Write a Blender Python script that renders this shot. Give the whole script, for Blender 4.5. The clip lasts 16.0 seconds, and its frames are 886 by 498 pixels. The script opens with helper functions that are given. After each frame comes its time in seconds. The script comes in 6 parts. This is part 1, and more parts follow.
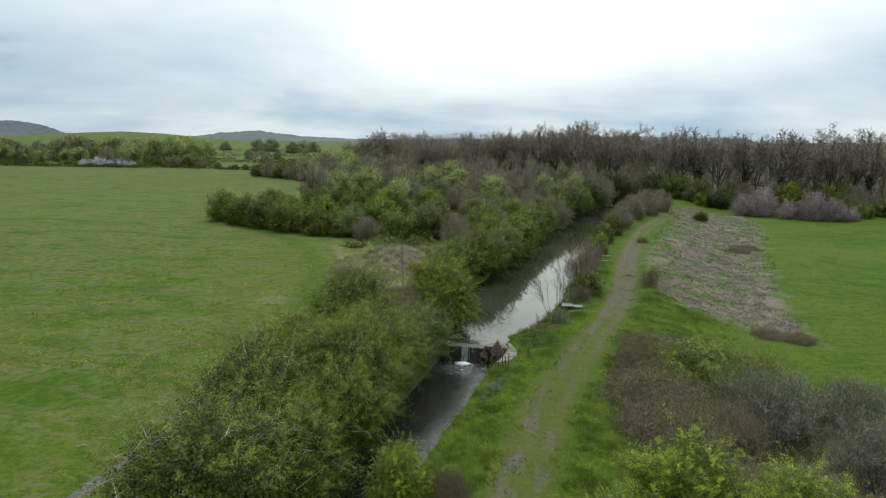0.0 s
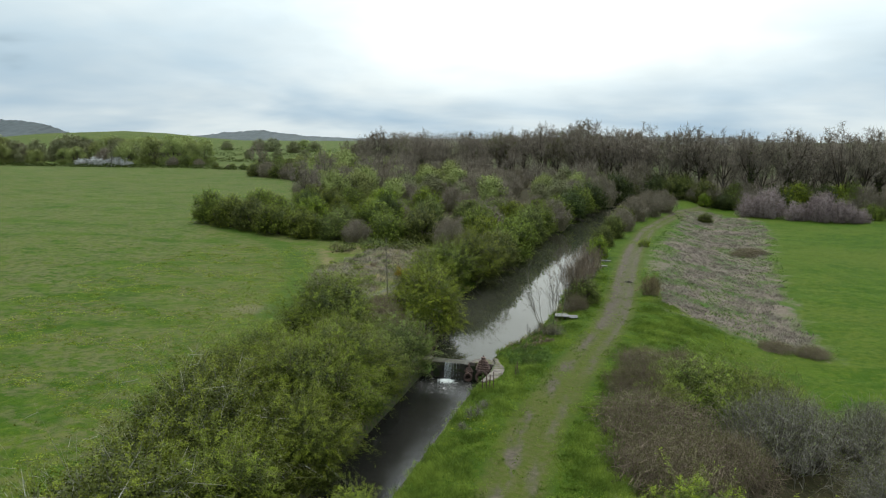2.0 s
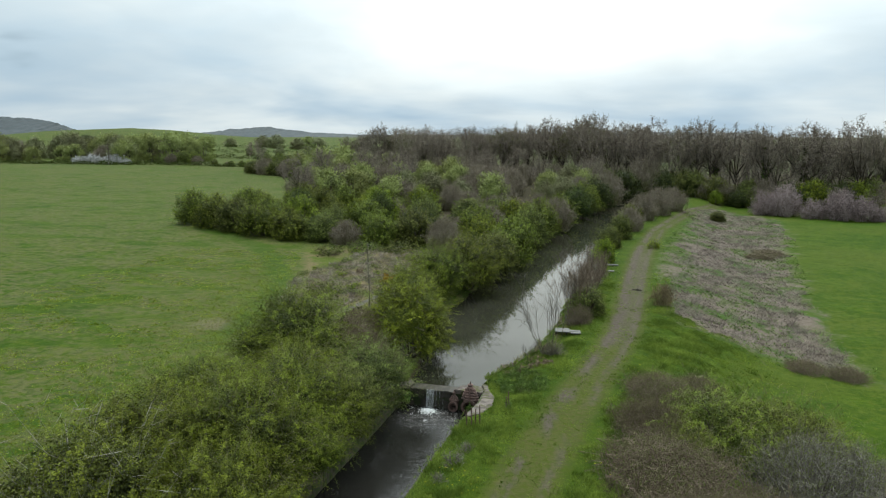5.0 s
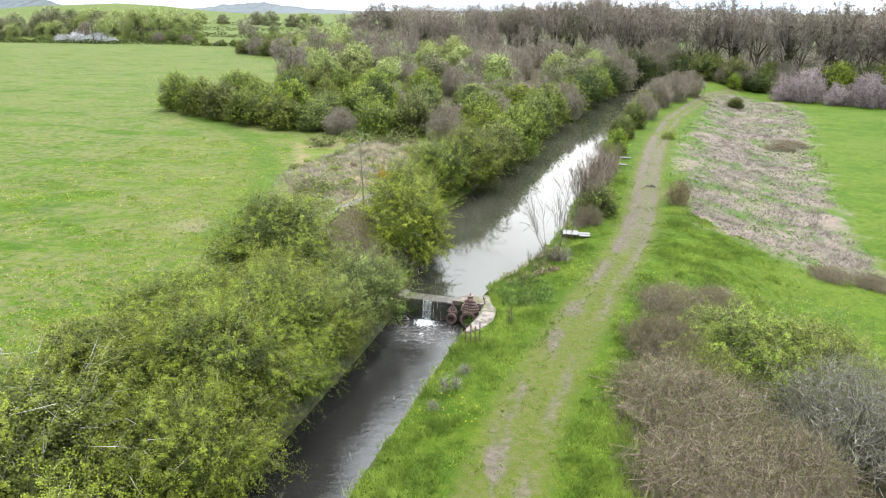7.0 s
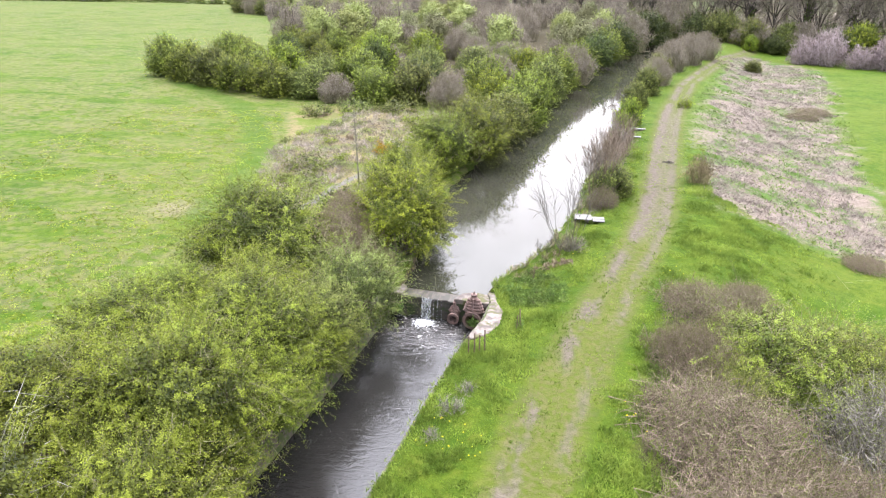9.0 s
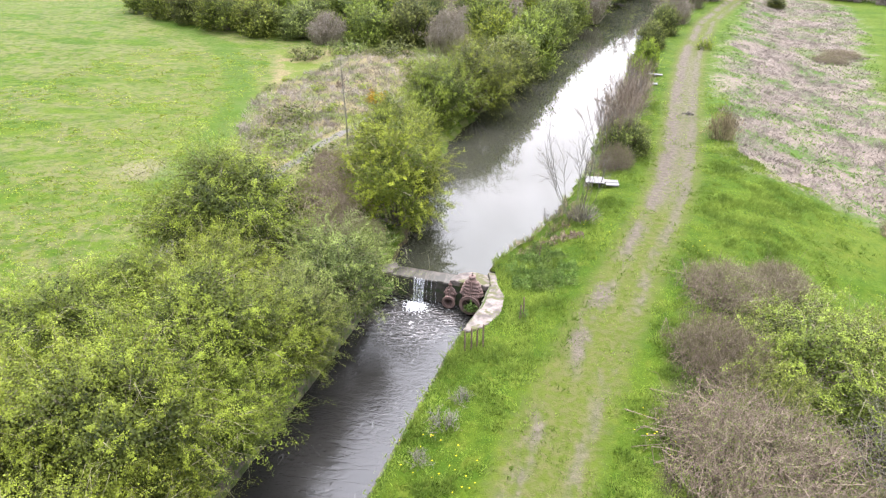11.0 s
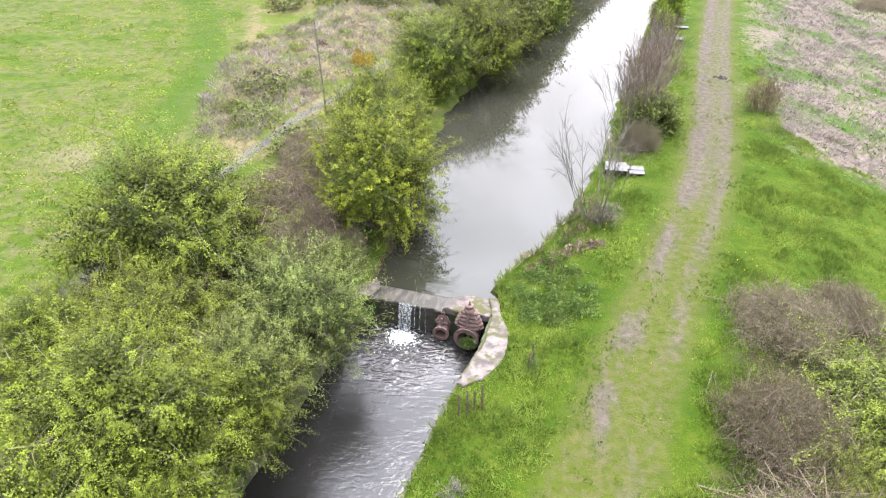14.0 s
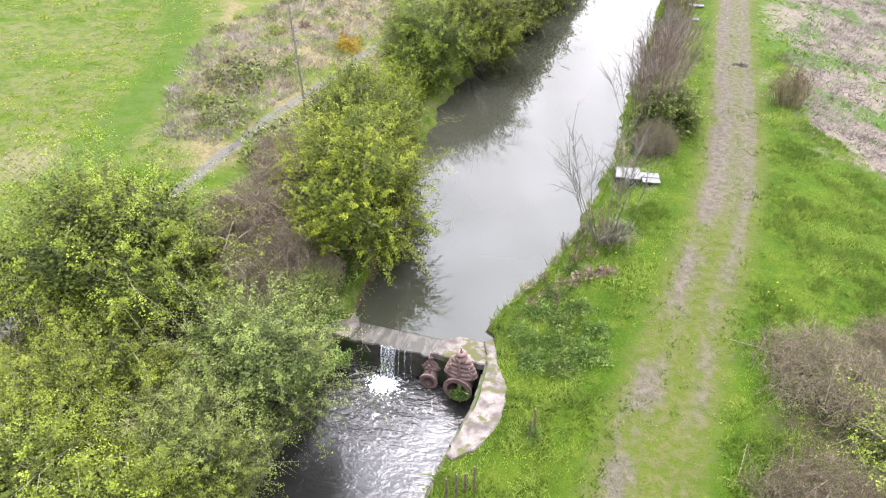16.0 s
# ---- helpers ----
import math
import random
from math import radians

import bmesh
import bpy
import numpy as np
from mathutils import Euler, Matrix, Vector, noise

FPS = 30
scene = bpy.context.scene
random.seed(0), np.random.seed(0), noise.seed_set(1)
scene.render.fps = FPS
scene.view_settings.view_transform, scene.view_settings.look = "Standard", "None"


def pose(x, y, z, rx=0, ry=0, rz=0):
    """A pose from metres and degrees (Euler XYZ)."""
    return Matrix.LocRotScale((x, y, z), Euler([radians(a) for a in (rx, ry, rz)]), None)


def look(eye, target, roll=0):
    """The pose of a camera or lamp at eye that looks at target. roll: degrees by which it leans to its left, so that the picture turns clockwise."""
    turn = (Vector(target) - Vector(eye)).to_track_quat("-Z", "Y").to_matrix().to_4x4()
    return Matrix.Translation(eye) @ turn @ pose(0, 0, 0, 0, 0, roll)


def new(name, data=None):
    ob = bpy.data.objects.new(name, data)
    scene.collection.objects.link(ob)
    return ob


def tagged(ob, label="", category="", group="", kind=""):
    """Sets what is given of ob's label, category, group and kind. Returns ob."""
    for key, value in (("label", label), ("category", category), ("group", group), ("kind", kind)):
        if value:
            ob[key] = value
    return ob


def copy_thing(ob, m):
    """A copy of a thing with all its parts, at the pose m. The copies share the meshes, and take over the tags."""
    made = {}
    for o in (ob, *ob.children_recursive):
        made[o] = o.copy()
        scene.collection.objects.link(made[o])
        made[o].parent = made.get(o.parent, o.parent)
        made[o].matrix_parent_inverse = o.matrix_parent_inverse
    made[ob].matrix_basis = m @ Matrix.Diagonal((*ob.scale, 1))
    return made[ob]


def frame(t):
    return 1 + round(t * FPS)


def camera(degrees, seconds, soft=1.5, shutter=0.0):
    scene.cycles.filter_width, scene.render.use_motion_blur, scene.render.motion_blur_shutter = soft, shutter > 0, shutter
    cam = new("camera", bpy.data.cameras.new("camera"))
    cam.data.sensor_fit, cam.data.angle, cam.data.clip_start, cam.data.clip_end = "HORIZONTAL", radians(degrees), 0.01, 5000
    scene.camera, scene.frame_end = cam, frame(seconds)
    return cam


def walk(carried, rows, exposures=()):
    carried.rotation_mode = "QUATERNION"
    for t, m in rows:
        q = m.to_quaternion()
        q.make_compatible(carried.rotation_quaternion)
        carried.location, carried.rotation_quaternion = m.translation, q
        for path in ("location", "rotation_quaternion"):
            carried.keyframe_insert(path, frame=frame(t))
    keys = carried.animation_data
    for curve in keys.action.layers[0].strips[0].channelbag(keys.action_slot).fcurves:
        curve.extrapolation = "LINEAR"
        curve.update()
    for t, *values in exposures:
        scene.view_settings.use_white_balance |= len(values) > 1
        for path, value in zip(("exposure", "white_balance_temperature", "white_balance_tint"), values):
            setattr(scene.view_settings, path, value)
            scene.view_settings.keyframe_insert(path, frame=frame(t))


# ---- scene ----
cam = camera(68.6, 16.0, soft=1.15)
PATH = [
    (0, (-1.179, -12.375, 17.124), (-1.345, -10.411, 16.789), 0.3),
    (0.5, (-0.818, -11.296, 17.077), (-0.988, -9.331, 16.742), 0.3),
    (1, (-0.463, -10.164, 17.061), (-0.635, -8.2, 16.726), 0.3),
    (1.5, (-0.153, -9.032, 17.063), (-0.328, -7.068, 16.726), 0.3),
    (2, (0.204, -7.827, 17.003), (0.026, -5.863, 16.667), 0.3),
    (2.5, (0.538, -6.706, 16.946), (0.357, -4.743, 16.61), 0.3),
    (3, (0.912, -5.621, 16.883), (0.728, -3.658, 16.546), 0.2),
    (5.3, (1.361, -0.187, 16.825), (1.161, 1.771, 16.472), 0.1),
    (5.5, (1.348, 0.292, 16.765), (1.149, 2.245, 16.379), 0.1),
    (6, (1.265, 1.387, 16.761), (1.067, 3.318, 16.28), 0.2),
    (6.5, (1.217, 2.546, 16.817), (1.02, 4.449, 16.232), 0.2),
    (7, (1.206, 3.646, 16.904), (1.008, 5.513, 16.215), 0.2),
    (7.5, (1.133, 4.756, 16.999), (0.936, 6.589, 16.224), 0.2),
    (8, (1.047, 5.882, 17.137), (0.848, 7.709, 16.347), 0.2),
    (8.5, (0.926, 6.988, 17.198), (0.725, 8.814, 16.407), 0.2),
    (9, (0.842, 8.111, 17.183), (0.64, 9.933, 16.384), 0.2),
    (9.2, (0.821, 8.566, 17.177), (0.619, 10.376, 16.351), 0.2),
    (11.5, (0.715, 14.142, 17.042), (0.513, 15.873, 16.061), 0.2),
    (12, (0.648, 15.332, 16.963), (0.446, 17.057, 15.971), 0.1),
    (12.5, (0.577, 16.47, 16.98), (0.376, 18.185, 15.971), 0.1),
    (13, (0.524, 17.647, 16.953), (0.327, 19.318, 15.872), 0.1),
    (13.5, (0.456, 18.83, 16.898), (0.26, 20.488, 15.798), 0.1),
    (14, (0.397, 20.045, 16.913), (0.199, 21.689, 15.792), -0.0),
    (14.5, (0.325, 21.25, 16.878), (0.132, 22.873, 15.725), 0.1),
    (15, (0.329, 22.394, 16.821), (0.136, 23.994, 15.636), 0.0),
    (15.5, (0.329, 23.606, 16.773), (0.135, 25.196, 15.577), -0.0),
    (16, (0.292, 24.556, 16.801), (0.101, 26.145, 15.603), 0.0),
]
walk(cam, [(t, look(e, g, r)) for t, e, g, r in PATH],
     exposures=[(0, -0.09, 6440, 5), (5.5, -0.09, 6440, 5), (6.0, 0.18, 6440, 5), (6.5, 0.80, 6420, 7), (7.0, 1.38, 6400, 14), (7.5, 1.80, 6370, 24), (8.0, 1.76, 6370, 24), (11.5, 1.66, 6350, 23), (16, 1.60, 6330, 23)])

# ---- light ----
SUN_AZ, SUN_EL = radians(6), radians(64)      # ahead of the flight, a little to its right
world = bpy.data.worlds.new("sky")
scene.world = world
world.use_nodes = True


class Nodes:
    """Short hand for node trees."""

    def __init__(self, tree):
        self.t = tree
        tree.nodes.clear()

    def put(self, value, socket):
        if isinstance(value, bpy.types.NodeSocket):
            self.t.links.new(value, socket)
        elif value is not None:
            socket.default_value = value

    def add(self, kind, **settings):
        n = self.t.nodes.new(kind)
        if "operation" in settings:
            n.operation = settings["operation"]
        if "use_clamp" in settings:
            n.use_clamp = settings["use_clamp"]
        if "interpolation_type" in settings:
            n.interpolation_type = settings["interpolation_type"]
        if "data_type" in settings:
            n.data_type = settings["data_type"]
        if "attribute_name" in settings:
            n.attribute_name = settings["attribute_name"]
        if "sky_type" in settings:
            n.sky_type = settings["sky_type"]
        if "sun_disc" in settings:
            n.sun_disc = settings["sun_disc"]
        return n

    def math(self, op, a, b=0.0, clamp=False):
        n = self.add("ShaderNodeMath", operation=op, use_clamp=clamp)
        self.put(a, n.inputs[0])
        self.put(b, n.inputs[1])
        return n.outputs[0]

    def ramp(self, value, lo, hi, a=0.0, b=1.0):
        n = self.add("ShaderNodeMapRange", interpolation_type="SMOOTHSTEP")
        for v, i in ((value, 0), (lo, 1), (hi, 2), (a, 3), (b, 4)):
            self.put(v, n.inputs[i])
        return n.outputs[0]

    def mix(self, fac, a, b):
        n = self.add("ShaderNodeMix", data_type="RGBA")
        self.put(fac, n.inputs[0])
        for v, i in ((a, 6), (b, 7)):
            self.put((*v, 1) if isinstance(v, tuple) and len(v) == 3 else v, n.inputs[i])
        return n.outputs[2]

    def noise(self, scale, detail=3.0, vector=None, rough=0.55, distort=0.0):
        n = self.add("ShaderNodeTexNoise")
        n.inputs["Scale"].default_value = scale
        n.inputs["Detail"].default_value = detail
        n.inputs["Roughness"].default_value = rough
        n.inputs["Distortion"].default_value = distort
        self.put(vector, n.inputs["Vector"])
        return n.outputs[0]

    def coords(self, which="Object"):
        return self.add("ShaderNodeTexCoord").outputs[which]

    def scaled(self, vector, s, turn=0.0):
        n = self.add("ShaderNodeMapping")
        self.put(vector, n.inputs[0])
        n.inputs["Scale"].default_value = s
        n.inputs["Rotation"].default_value = (0, 0, turn)
        return n.outputs[0]

    def attr(self, name):
        return self.add("ShaderNodeAttribute", attribute_name=name).outputs["Fac"]

    def bump(self, height, strength=0.3, distance=0.05):
        n = self.add("ShaderNodeBump")
        n.inputs["Strength"].default_value = strength
        n.inputs["Distance"].default_value = distance
        self.put(height, n.inputs["Height"])
        return n.outputs[0]


def make_sky():
    n = Nodes(world.node_tree)
    d = n.coords("Generated")
    sep = n.add("ShaderNodeSeparateXYZ")
    n.put(d, sep.inputs[0])
    up = n.math("MAXIMUM", sep.outputs[2], 0.0)
    # cloud deck seen in perspective
    low = n.math("ADD", up, 0.22)
    flat = n.add("ShaderNodeCombineXYZ")
    n.put(n.math("DIVIDE", sep.outputs[0], low), flat.inputs[0])
    n.put(n.math("DIVIDE", sep.outputs[1], low), flat.inputs[1])
    deck = n.noise(0.60, 4.0, flat.outputs[0], 0.5, 0.3)
    wisps = n.noise(1.9, 4.0, n.scaled(flat.outputs[0], (0.7, 1.0, 1)), 0.5, 0.3)
    # brightening of thin cloud round the veiled sun
    aim = n.add("ShaderNodeVectorMath", operation="DOT_PRODUCT")
    n.put(d, aim.inputs[0])
    aim.inputs[1].default_value = (math.sin(SUN_AZ) * math.cos(SUN_EL), math.cos(SUN_AZ) * math.cos(SUN_EL), math.sin(SUN_EL))
    glow = n.math("POWER", n.math("MAXIMUM", aim.outputs["Value"], 0.0), 4.0)
    base = n.mix(n.ramp(up, 0.0, 0.2), (1.22, 1.68, 2.16), (2.04, 2.46, 2.80))
    bright = n.ramp(n.math("ADD", deck, n.math("MULTIPLY", wisps, 0.35)), 0.42, 0.90)
    cloud = n.mix(bright, base, (2.60, 2.76, 2.82))
    wide = n.math("POWER", n.math("MAXIMUM", aim.outputs["Value"], 0.0), 4.7)
    cloud = n.mix(n.math("MULTIPLY", n.ramp(wide, 0.02, 0.22), 0.85), cloud, (2.85, 3.05, 3.15))
    # lighter cloud under the sun
    level = n.add("ShaderNodeVectorMath", operation="MULTIPLY")
    n.put(d, level.inputs[0])
    level.inputs[1].default_value = (1, 1, 0)
    heading = n.add("ShaderNodeVectorMath", operation="NORMALIZE")
    n.put(level.outputs[0], heading.inputs[0])
    toward = n.add("ShaderNodeVectorMath", operation="DOT_PRODUCT")
    n.put(heading.outputs[0], toward.inputs[0])
    toward.inputs[1].default_value = (math.sin(SUN_AZ), math.cos(SUN_AZ), 0)
    beam = n.math("MULTIPLY", n.math("POWER", n.math("MAXIMUM", toward.outputs["Value"], 0.0), 14.0), n.math("MULTIPLY", n.ramp(up, 0.01, 0.14), n.ramp(up, 0.55, 0.26, 0.25, 1.0)))
    cloud = n.mix(n.math("MULTIPLY", beam, n.ramp(deck, 0.25, 0.6, 0.6, 0.95)), cloud, (3.5, 3.6, 3.55))
    lift = n.add("ShaderNodeVectorMath", operation="SCALE")
    n.put(cloud, lift.inputs[0])
    n.put(n.math("ADD", 1.0, n.math("MULTIPLY", glow, n.math("MULTIPLY", n.ramp(n.math("ADD", n.math("MULTIPLY", deck, 0.6), n.math("MULTIPLY", n.noise(2.1, 4.0, flat.outputs[0], 0.55, 0.4), 0.4)), 0.34, 0.62, 1.5, 3.6), 1.0))), lift.inputs["Scale"])
    billow = n.ramp(n.noise(1.35, 5.0, n.scaled(flat.outputs[0], (1.0, 0.75, 1), 0.4), 0.55, 0.6), 0.40, 0.60, 0.92, 1.28)
    weight = n.ramp(up, 0.22, 0.42)
    shade = n.add("ShaderNodeVectorMath", operation="SCALE")
    n.put(lift.outputs[0], shade.inputs[0])
    n.put(n.math("ADD", n.ramp(up, 0.42, 0.62, 1.0, 1.6), n.math("MULTIPLY", weight, n.math("SUBTRACT", billow, 1.0))), shade.inputs["Scale"])
    sky = n.add("ShaderNodeTexSky", sky_type="NISHITA", sun_disc=False)
    sky.sun_elevation, sky.sun_rotation = SUN_EL, SUN_AZ
    blue = n.add("ShaderNodeVectorMath", operation="SCALE")
    n.put(sky.outputs[0], blue.inputs[0])
    blue.inputs["Scale"].default_value = 0.12
    gaps = n.ramp(n.math("ADD", deck, n.math("MULTIPLY", wisps, 0.3)), 0.50, 0.38)
    out = n.mix(n.math("MULTIPLY", gaps, 0.6), shade.outputs[0], blue.outputs[0])
    bg = n.add("ShaderNodeBackground")
    n.put(out, bg.inputs[0])
    bg.inputs[1].default_value = 0.3
    n.t.links.new(bg.outputs[0], n.add("ShaderNodeOutputWorld").inputs[0])


make_sky()
sun = new("sun", bpy.data.lights.new("sun", "SUN"))
sun.data.energy, sun.data.angle, sun.data.color = 1.5, radians(20), (1.0, 0.97, 0.92)
sun.matrix_world = look((60 * math.sin(SUN_AZ), 60 * math.cos(SUN_AZ), 60 * math.tan(SUN_EL)), (0, 0, 0))


# ---- materials ----
def material(name, build):
    m = bpy.data.materials.new(name)
    m.use_nodes = True
    n = Nodes(m.node_tree)
    shader = build(n)
    n.t.links.new(shader, n.add("ShaderNodeOutputMaterial").inputs[0])
    return m


def principled(n, colour, rough=0.8, metal=0.0, normal=None, spec=0.4):
    p = n.add("ShaderNodeBsdfPrincipled")
    n.put((*colour, 1) if isinstance(colour, tuple) and len(colour) == 3 else colour, p.inputs["Base Color"])
    n.put(rough, p.inputs["Roughness"])
    n.put(metal, p.inputs["Metallic"])
    n.put(spec, p.inputs["Specular IOR Level"])
    n.put(normal, p.inputs["Normal"])
    return p.outputs[0]


def leaf_material(name, dark, light, through_light=0.3, spread=0.7, age_shaded=False):
    """Leaves: each one of its own tint, lighter and darker sprays, young ones towards the tips of shoots, inner ones
    painted dark as crown shade.
    """
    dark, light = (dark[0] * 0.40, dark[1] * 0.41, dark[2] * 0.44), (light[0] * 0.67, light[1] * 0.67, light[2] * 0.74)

    def build(n):
        isle = n.add("ShaderNodeNewGeometry").outputs["Random Per Island"]
        spray = n.ramp(n.noise(spread * 1.7, 3.0, n.coords("Object"), 0.6), 0.34, 0.66)
        thing = n.add("ShaderNodeObjectInfo").outputs["Random"]
        # shade inside the crown is mixed into the colour along with shoot age
        if age_shaded:
            f = n.math("ADD", n.math("MULTIPLY", n.attr("age_shade"), 0.58), n.math("ADD", n.math("MULTIPLY", isle, 0.18), n.math("MULTIPLY", spray, 0.24)))
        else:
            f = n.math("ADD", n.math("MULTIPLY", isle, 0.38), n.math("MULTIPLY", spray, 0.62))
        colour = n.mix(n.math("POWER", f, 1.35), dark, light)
        hue = n.add("ShaderNodeHueSaturation")
        n.put(colour, hue.inputs["Color"])
        n.put(n.ramp(thing, 0, 1, 0.495, 0.515), hue.inputs["Hue"])
        n.put(n.ramp(thing, 0, 1, 0.84, 1.14), hue.inputs["Value"])
        a = principled(n, hue.outputs[0], 0.6, spec=0.10)
        b = n.add("ShaderNodeBsdfTranslucent")
        n.put(hue.outputs[0], b.inputs[0])
        m = n.add("ShaderNodeMixShader")
        m.inputs[0].default_value = through_light * 0.75
        n.put(a, m.inputs[1])
        n.put(b.outputs[0], m.inputs[2])
        return m.outputs[0]
    return material(name, build)


def wood_material(name, dark, light, scale=6.0):
    dark, light = tuple(v * 0.52 for v in dark), tuple(v * 0.62 for v in light)

    def build(n):
        c = n.coords("Object")
        isle = n.add("ShaderNodeNewGeometry").outputs["Random Per Island"]
        f = n.math("ADD", n.math("MULTIPLY", n.noise(scale, 4.0, c), 0.6), n.math("MULTIPLY", isle, 0.4))
        colour = n.mix(n.ramp(f, 0.25, 0.75), dark, light)
        return principled(n, colour, 0.85, normal=n.bump(n.noise(scale * 5, 3.0, c), 0.4, 0.01), spec=0.2)
    return material(name, build)


def stone_material(name, dark, light, moss, moss_amount=0.35, scale=2.0):
    dark, light, moss = tuple(v * 0.55 for v in dark), tuple(v * 0.60 for v in light), tuple(v * 0.6 for v in moss)

    def build(n):
        c = n.coords("Object")
        big, fine = n.noise(scale, 4.0, c), n.noise(scale * 12, 4.0, c)
        colour = n.mix(n.ramp(big, 0.3, 0.7), dark, light)
        colour = n.mix(n.ramp(fine, 0.55, 0.75), colour, tuple(v * 0.55 for v in dark))
        thing = n.add("ShaderNodeObjectInfo").outputs["Random"]
        green = n.ramp(n.math("ADD", n.noise(scale * 0.9, 5.0, n.scaled(c, (1, 1.3, 0.8))), n.math("MULTIPLY", thing, 0.08)), 0.68 - moss_amount * 0.3, 0.80 - moss_amount * 0.3)
        colour = n.mix(green, colour, moss)
        return principled(n, colour, 0.88, normal=n.bump(n.math("ADD", n.math("MULTIPLY", big, 0.3), n.math("MULTIPLY", fine, 0.5)), 0.4, 0.012), spec=0.25)
    return material(name, build)


def ground_build(n):
    c = n.coords("Object")
    big = n.noise(0.045, 4.0, c)
    mid = n.noise(0.35, 5.0, c, 0.6)
    fine = n.noise(3.2, 5.0, c, 0.65)
    streak = n.noise(0.22, 4.0, n.scaled(c, (0.7, 1.25, 1), 0.5), 0.6, 0.5)
    tiny = n.noise(14.0, 3.0, c, 0.6)
    # pasture
    grass = n.mix(n.ramp(mid, 0.34, 0.66), (0.054, 0.110, 0.011), (0.100, 0.158, 0.020))
    grass = n.mix(n.ramp(n.math("ADD", n.math("MULTIPLY", big, 0.65), n.math("MULTIPLY", streak, 0.35)), 0.42, 0.60, 0, 0.75), grass, (0.128, 0.164, 0.030))
    flecks = n.noise(1.1, 5.0, n.scaled(c, (0.9, 1.3, 1), 0.5), 0.7, 0.4)
    bare = n.math("MULTIPLY", n.math("MULTIPLY", n.ramp(streak, 0.36, 0.52), n.ramp(flecks, 0.42, 0.55)), n.ramp(n.math("ADD", n.math("MULTIPLY", fine, 0.5), n.math("MULTIPLY", tiny, 0.5)), 0.36, 0.56, 0.25, 1.0))
    lush = n.ramp(n.attr("bank"), 11.0, 7.0)
    lush_right = n.ramp(n.attr("bank"), -1.0, 0.5)
    field = n.math("SUBTRACT", 1.0, lush_right)
    grass = n.mix(n.math("MULTIPLY", n.math("MULTIPLY", bare, field), 0.80), grass, (0.225, 0.185, 0.112))
    grass = n.mix(n.math("MULTIPLY", n.math("MULTIPLY", lush, lush_right), 0.7), grass, n.mix(n.ramp(mid, 0.35, 0.65), (0.050, 0.092, 0.011), (0.095, 0.135, 0.018)))
    grass = n.mix(n.ramp(n.math("ADD", n.math("MULTIPLY", fine, 0.55), n.math("MULTIPLY", tiny, 0.45)), 0.40, 0.62, 0, 0.55), grass, (0.040, 0.082, 0.009))
    clumps = n.noise(1.5, 4.0, c, 0.65, 0.3)
    grass = n.mix(n.math("MULTIPLY", n.ramp(clumps, 0.50, 0.62), 0.5), grass, (0.040, 0.086, 0.010))
    grass = n.mix(n.math("MULTIPLY", n.ramp(clumps, 0.46, 0.36), 0.4), grass, (0.150, 0.165, 0.034))
    # worn patch in the pasture
    worn = n.ramp(n.math("ADD", n.attr("worn"), n.math("MULTIPLY", n.math("SUBTRACT", fine, 0.5), 2.6)), 2.4, 0.6)
    grass = n.mix(n.math("MULTIPLY", worn, 0.6), grass, (0.24, 0.20, 0.135))
    # mown ride round the pasture's corner
    mown = n.math("ABSOLUTE", n.attr("mown"))
    grass = n.mix(n.ramp(n.math("ADD", mown, n.math("MULTIPLY", mid, 0.8)), 2.4, 1.2, 0, 0.65), grass, (0.056, 0.112, 0.014))
    # rough ground of dead stalks
    rough_zone = n.ramp(n.math("ADD", n.attr("rough"), n.math("MULTIPLY", n.math("SUBTRACT", mid, 0.5), 7.0)), -0.6, 1.0)
    straw = n.mix(n.ramp(fine, 0.35, 0.65), (0.17, 0.135, 0.075), (0.31, 0.25, 0.145))
    scrub = n.mix(n.ramp(mid, 0.42, 0.58), straw, (0.115, 0.150, 0.03))
    grass = n.mix(n.math("MULTIPLY", rough_zone, 0.85), grass, scrub)
    dry_zone = n.ramp(n.math("ADD", n.attr("dry"), n.math("MULTIPLY", n.math("SUBTRACT", n.math("ADD", n.math("MULTIPLY", mid, 0.6), n.math("MULTIPLY", fine, 0.4)), 0.5), 17.0)), -1.5, 1.5)
    pale = n.mix(n.ramp(n.math("ADD", n.math("MULTIPLY", fine, 0.6), n.math("MULTIPLY", tiny, 0.4)), 0.35, 0.65), (0.135, 0.108, 0.088), (0.310, 0.258, 0.212))
    gaps = n.ramp(n.math("ADD", n.math("MULTIPLY", n.noise(0.17, 5.0, c, 0.7, 0.6), 0.68), n.math("MULTIPLY", fine, 0.32)), 0.485, 0.555)
    pale = n.mix(n.math("MULTIPLY", gaps, 0.9), pale, (0.060, 0.130, 0.014))
    grass = n.mix(dry_zone, grass, pale)
    litter = n.ramp(n.math("ADD", n.attr("litter"), n.math("MULTIPLY", n.math("SUBTRACT", mid, 0.5), 2.5)), -0.4, 0.8)
    grass = n.mix(n.math("MULTIPLY", litter, 0.9), grass, n.mix(n.ramp(fine, 0.35, 0.65), (0.035, 0.028, 0.018), (0.085, 0.066, 0.042)))
    # two ruts
    across = n.math("ADD", n.attr("track"), n.math("MULTIPLY", n.math("SUBTRACT", n.noise(0.5, 4.0, c, 0.6), 0.5), 0.9))
    side = n.math("ABSOLUTE", across)
    rut_left = n.ramp(n.math("ABSOLUTE", n.math("ADD", across, 0.72)), 0.80, 0.15)
    rut_right = n.ramp(n.math("ABSOLUTE", n.math("SUBTRACT", across, 0.92)), 0.55, 0.10, 0.0, 0.7)
    in_rut = n.math("MAXIMUM", rut_left, rut_right)
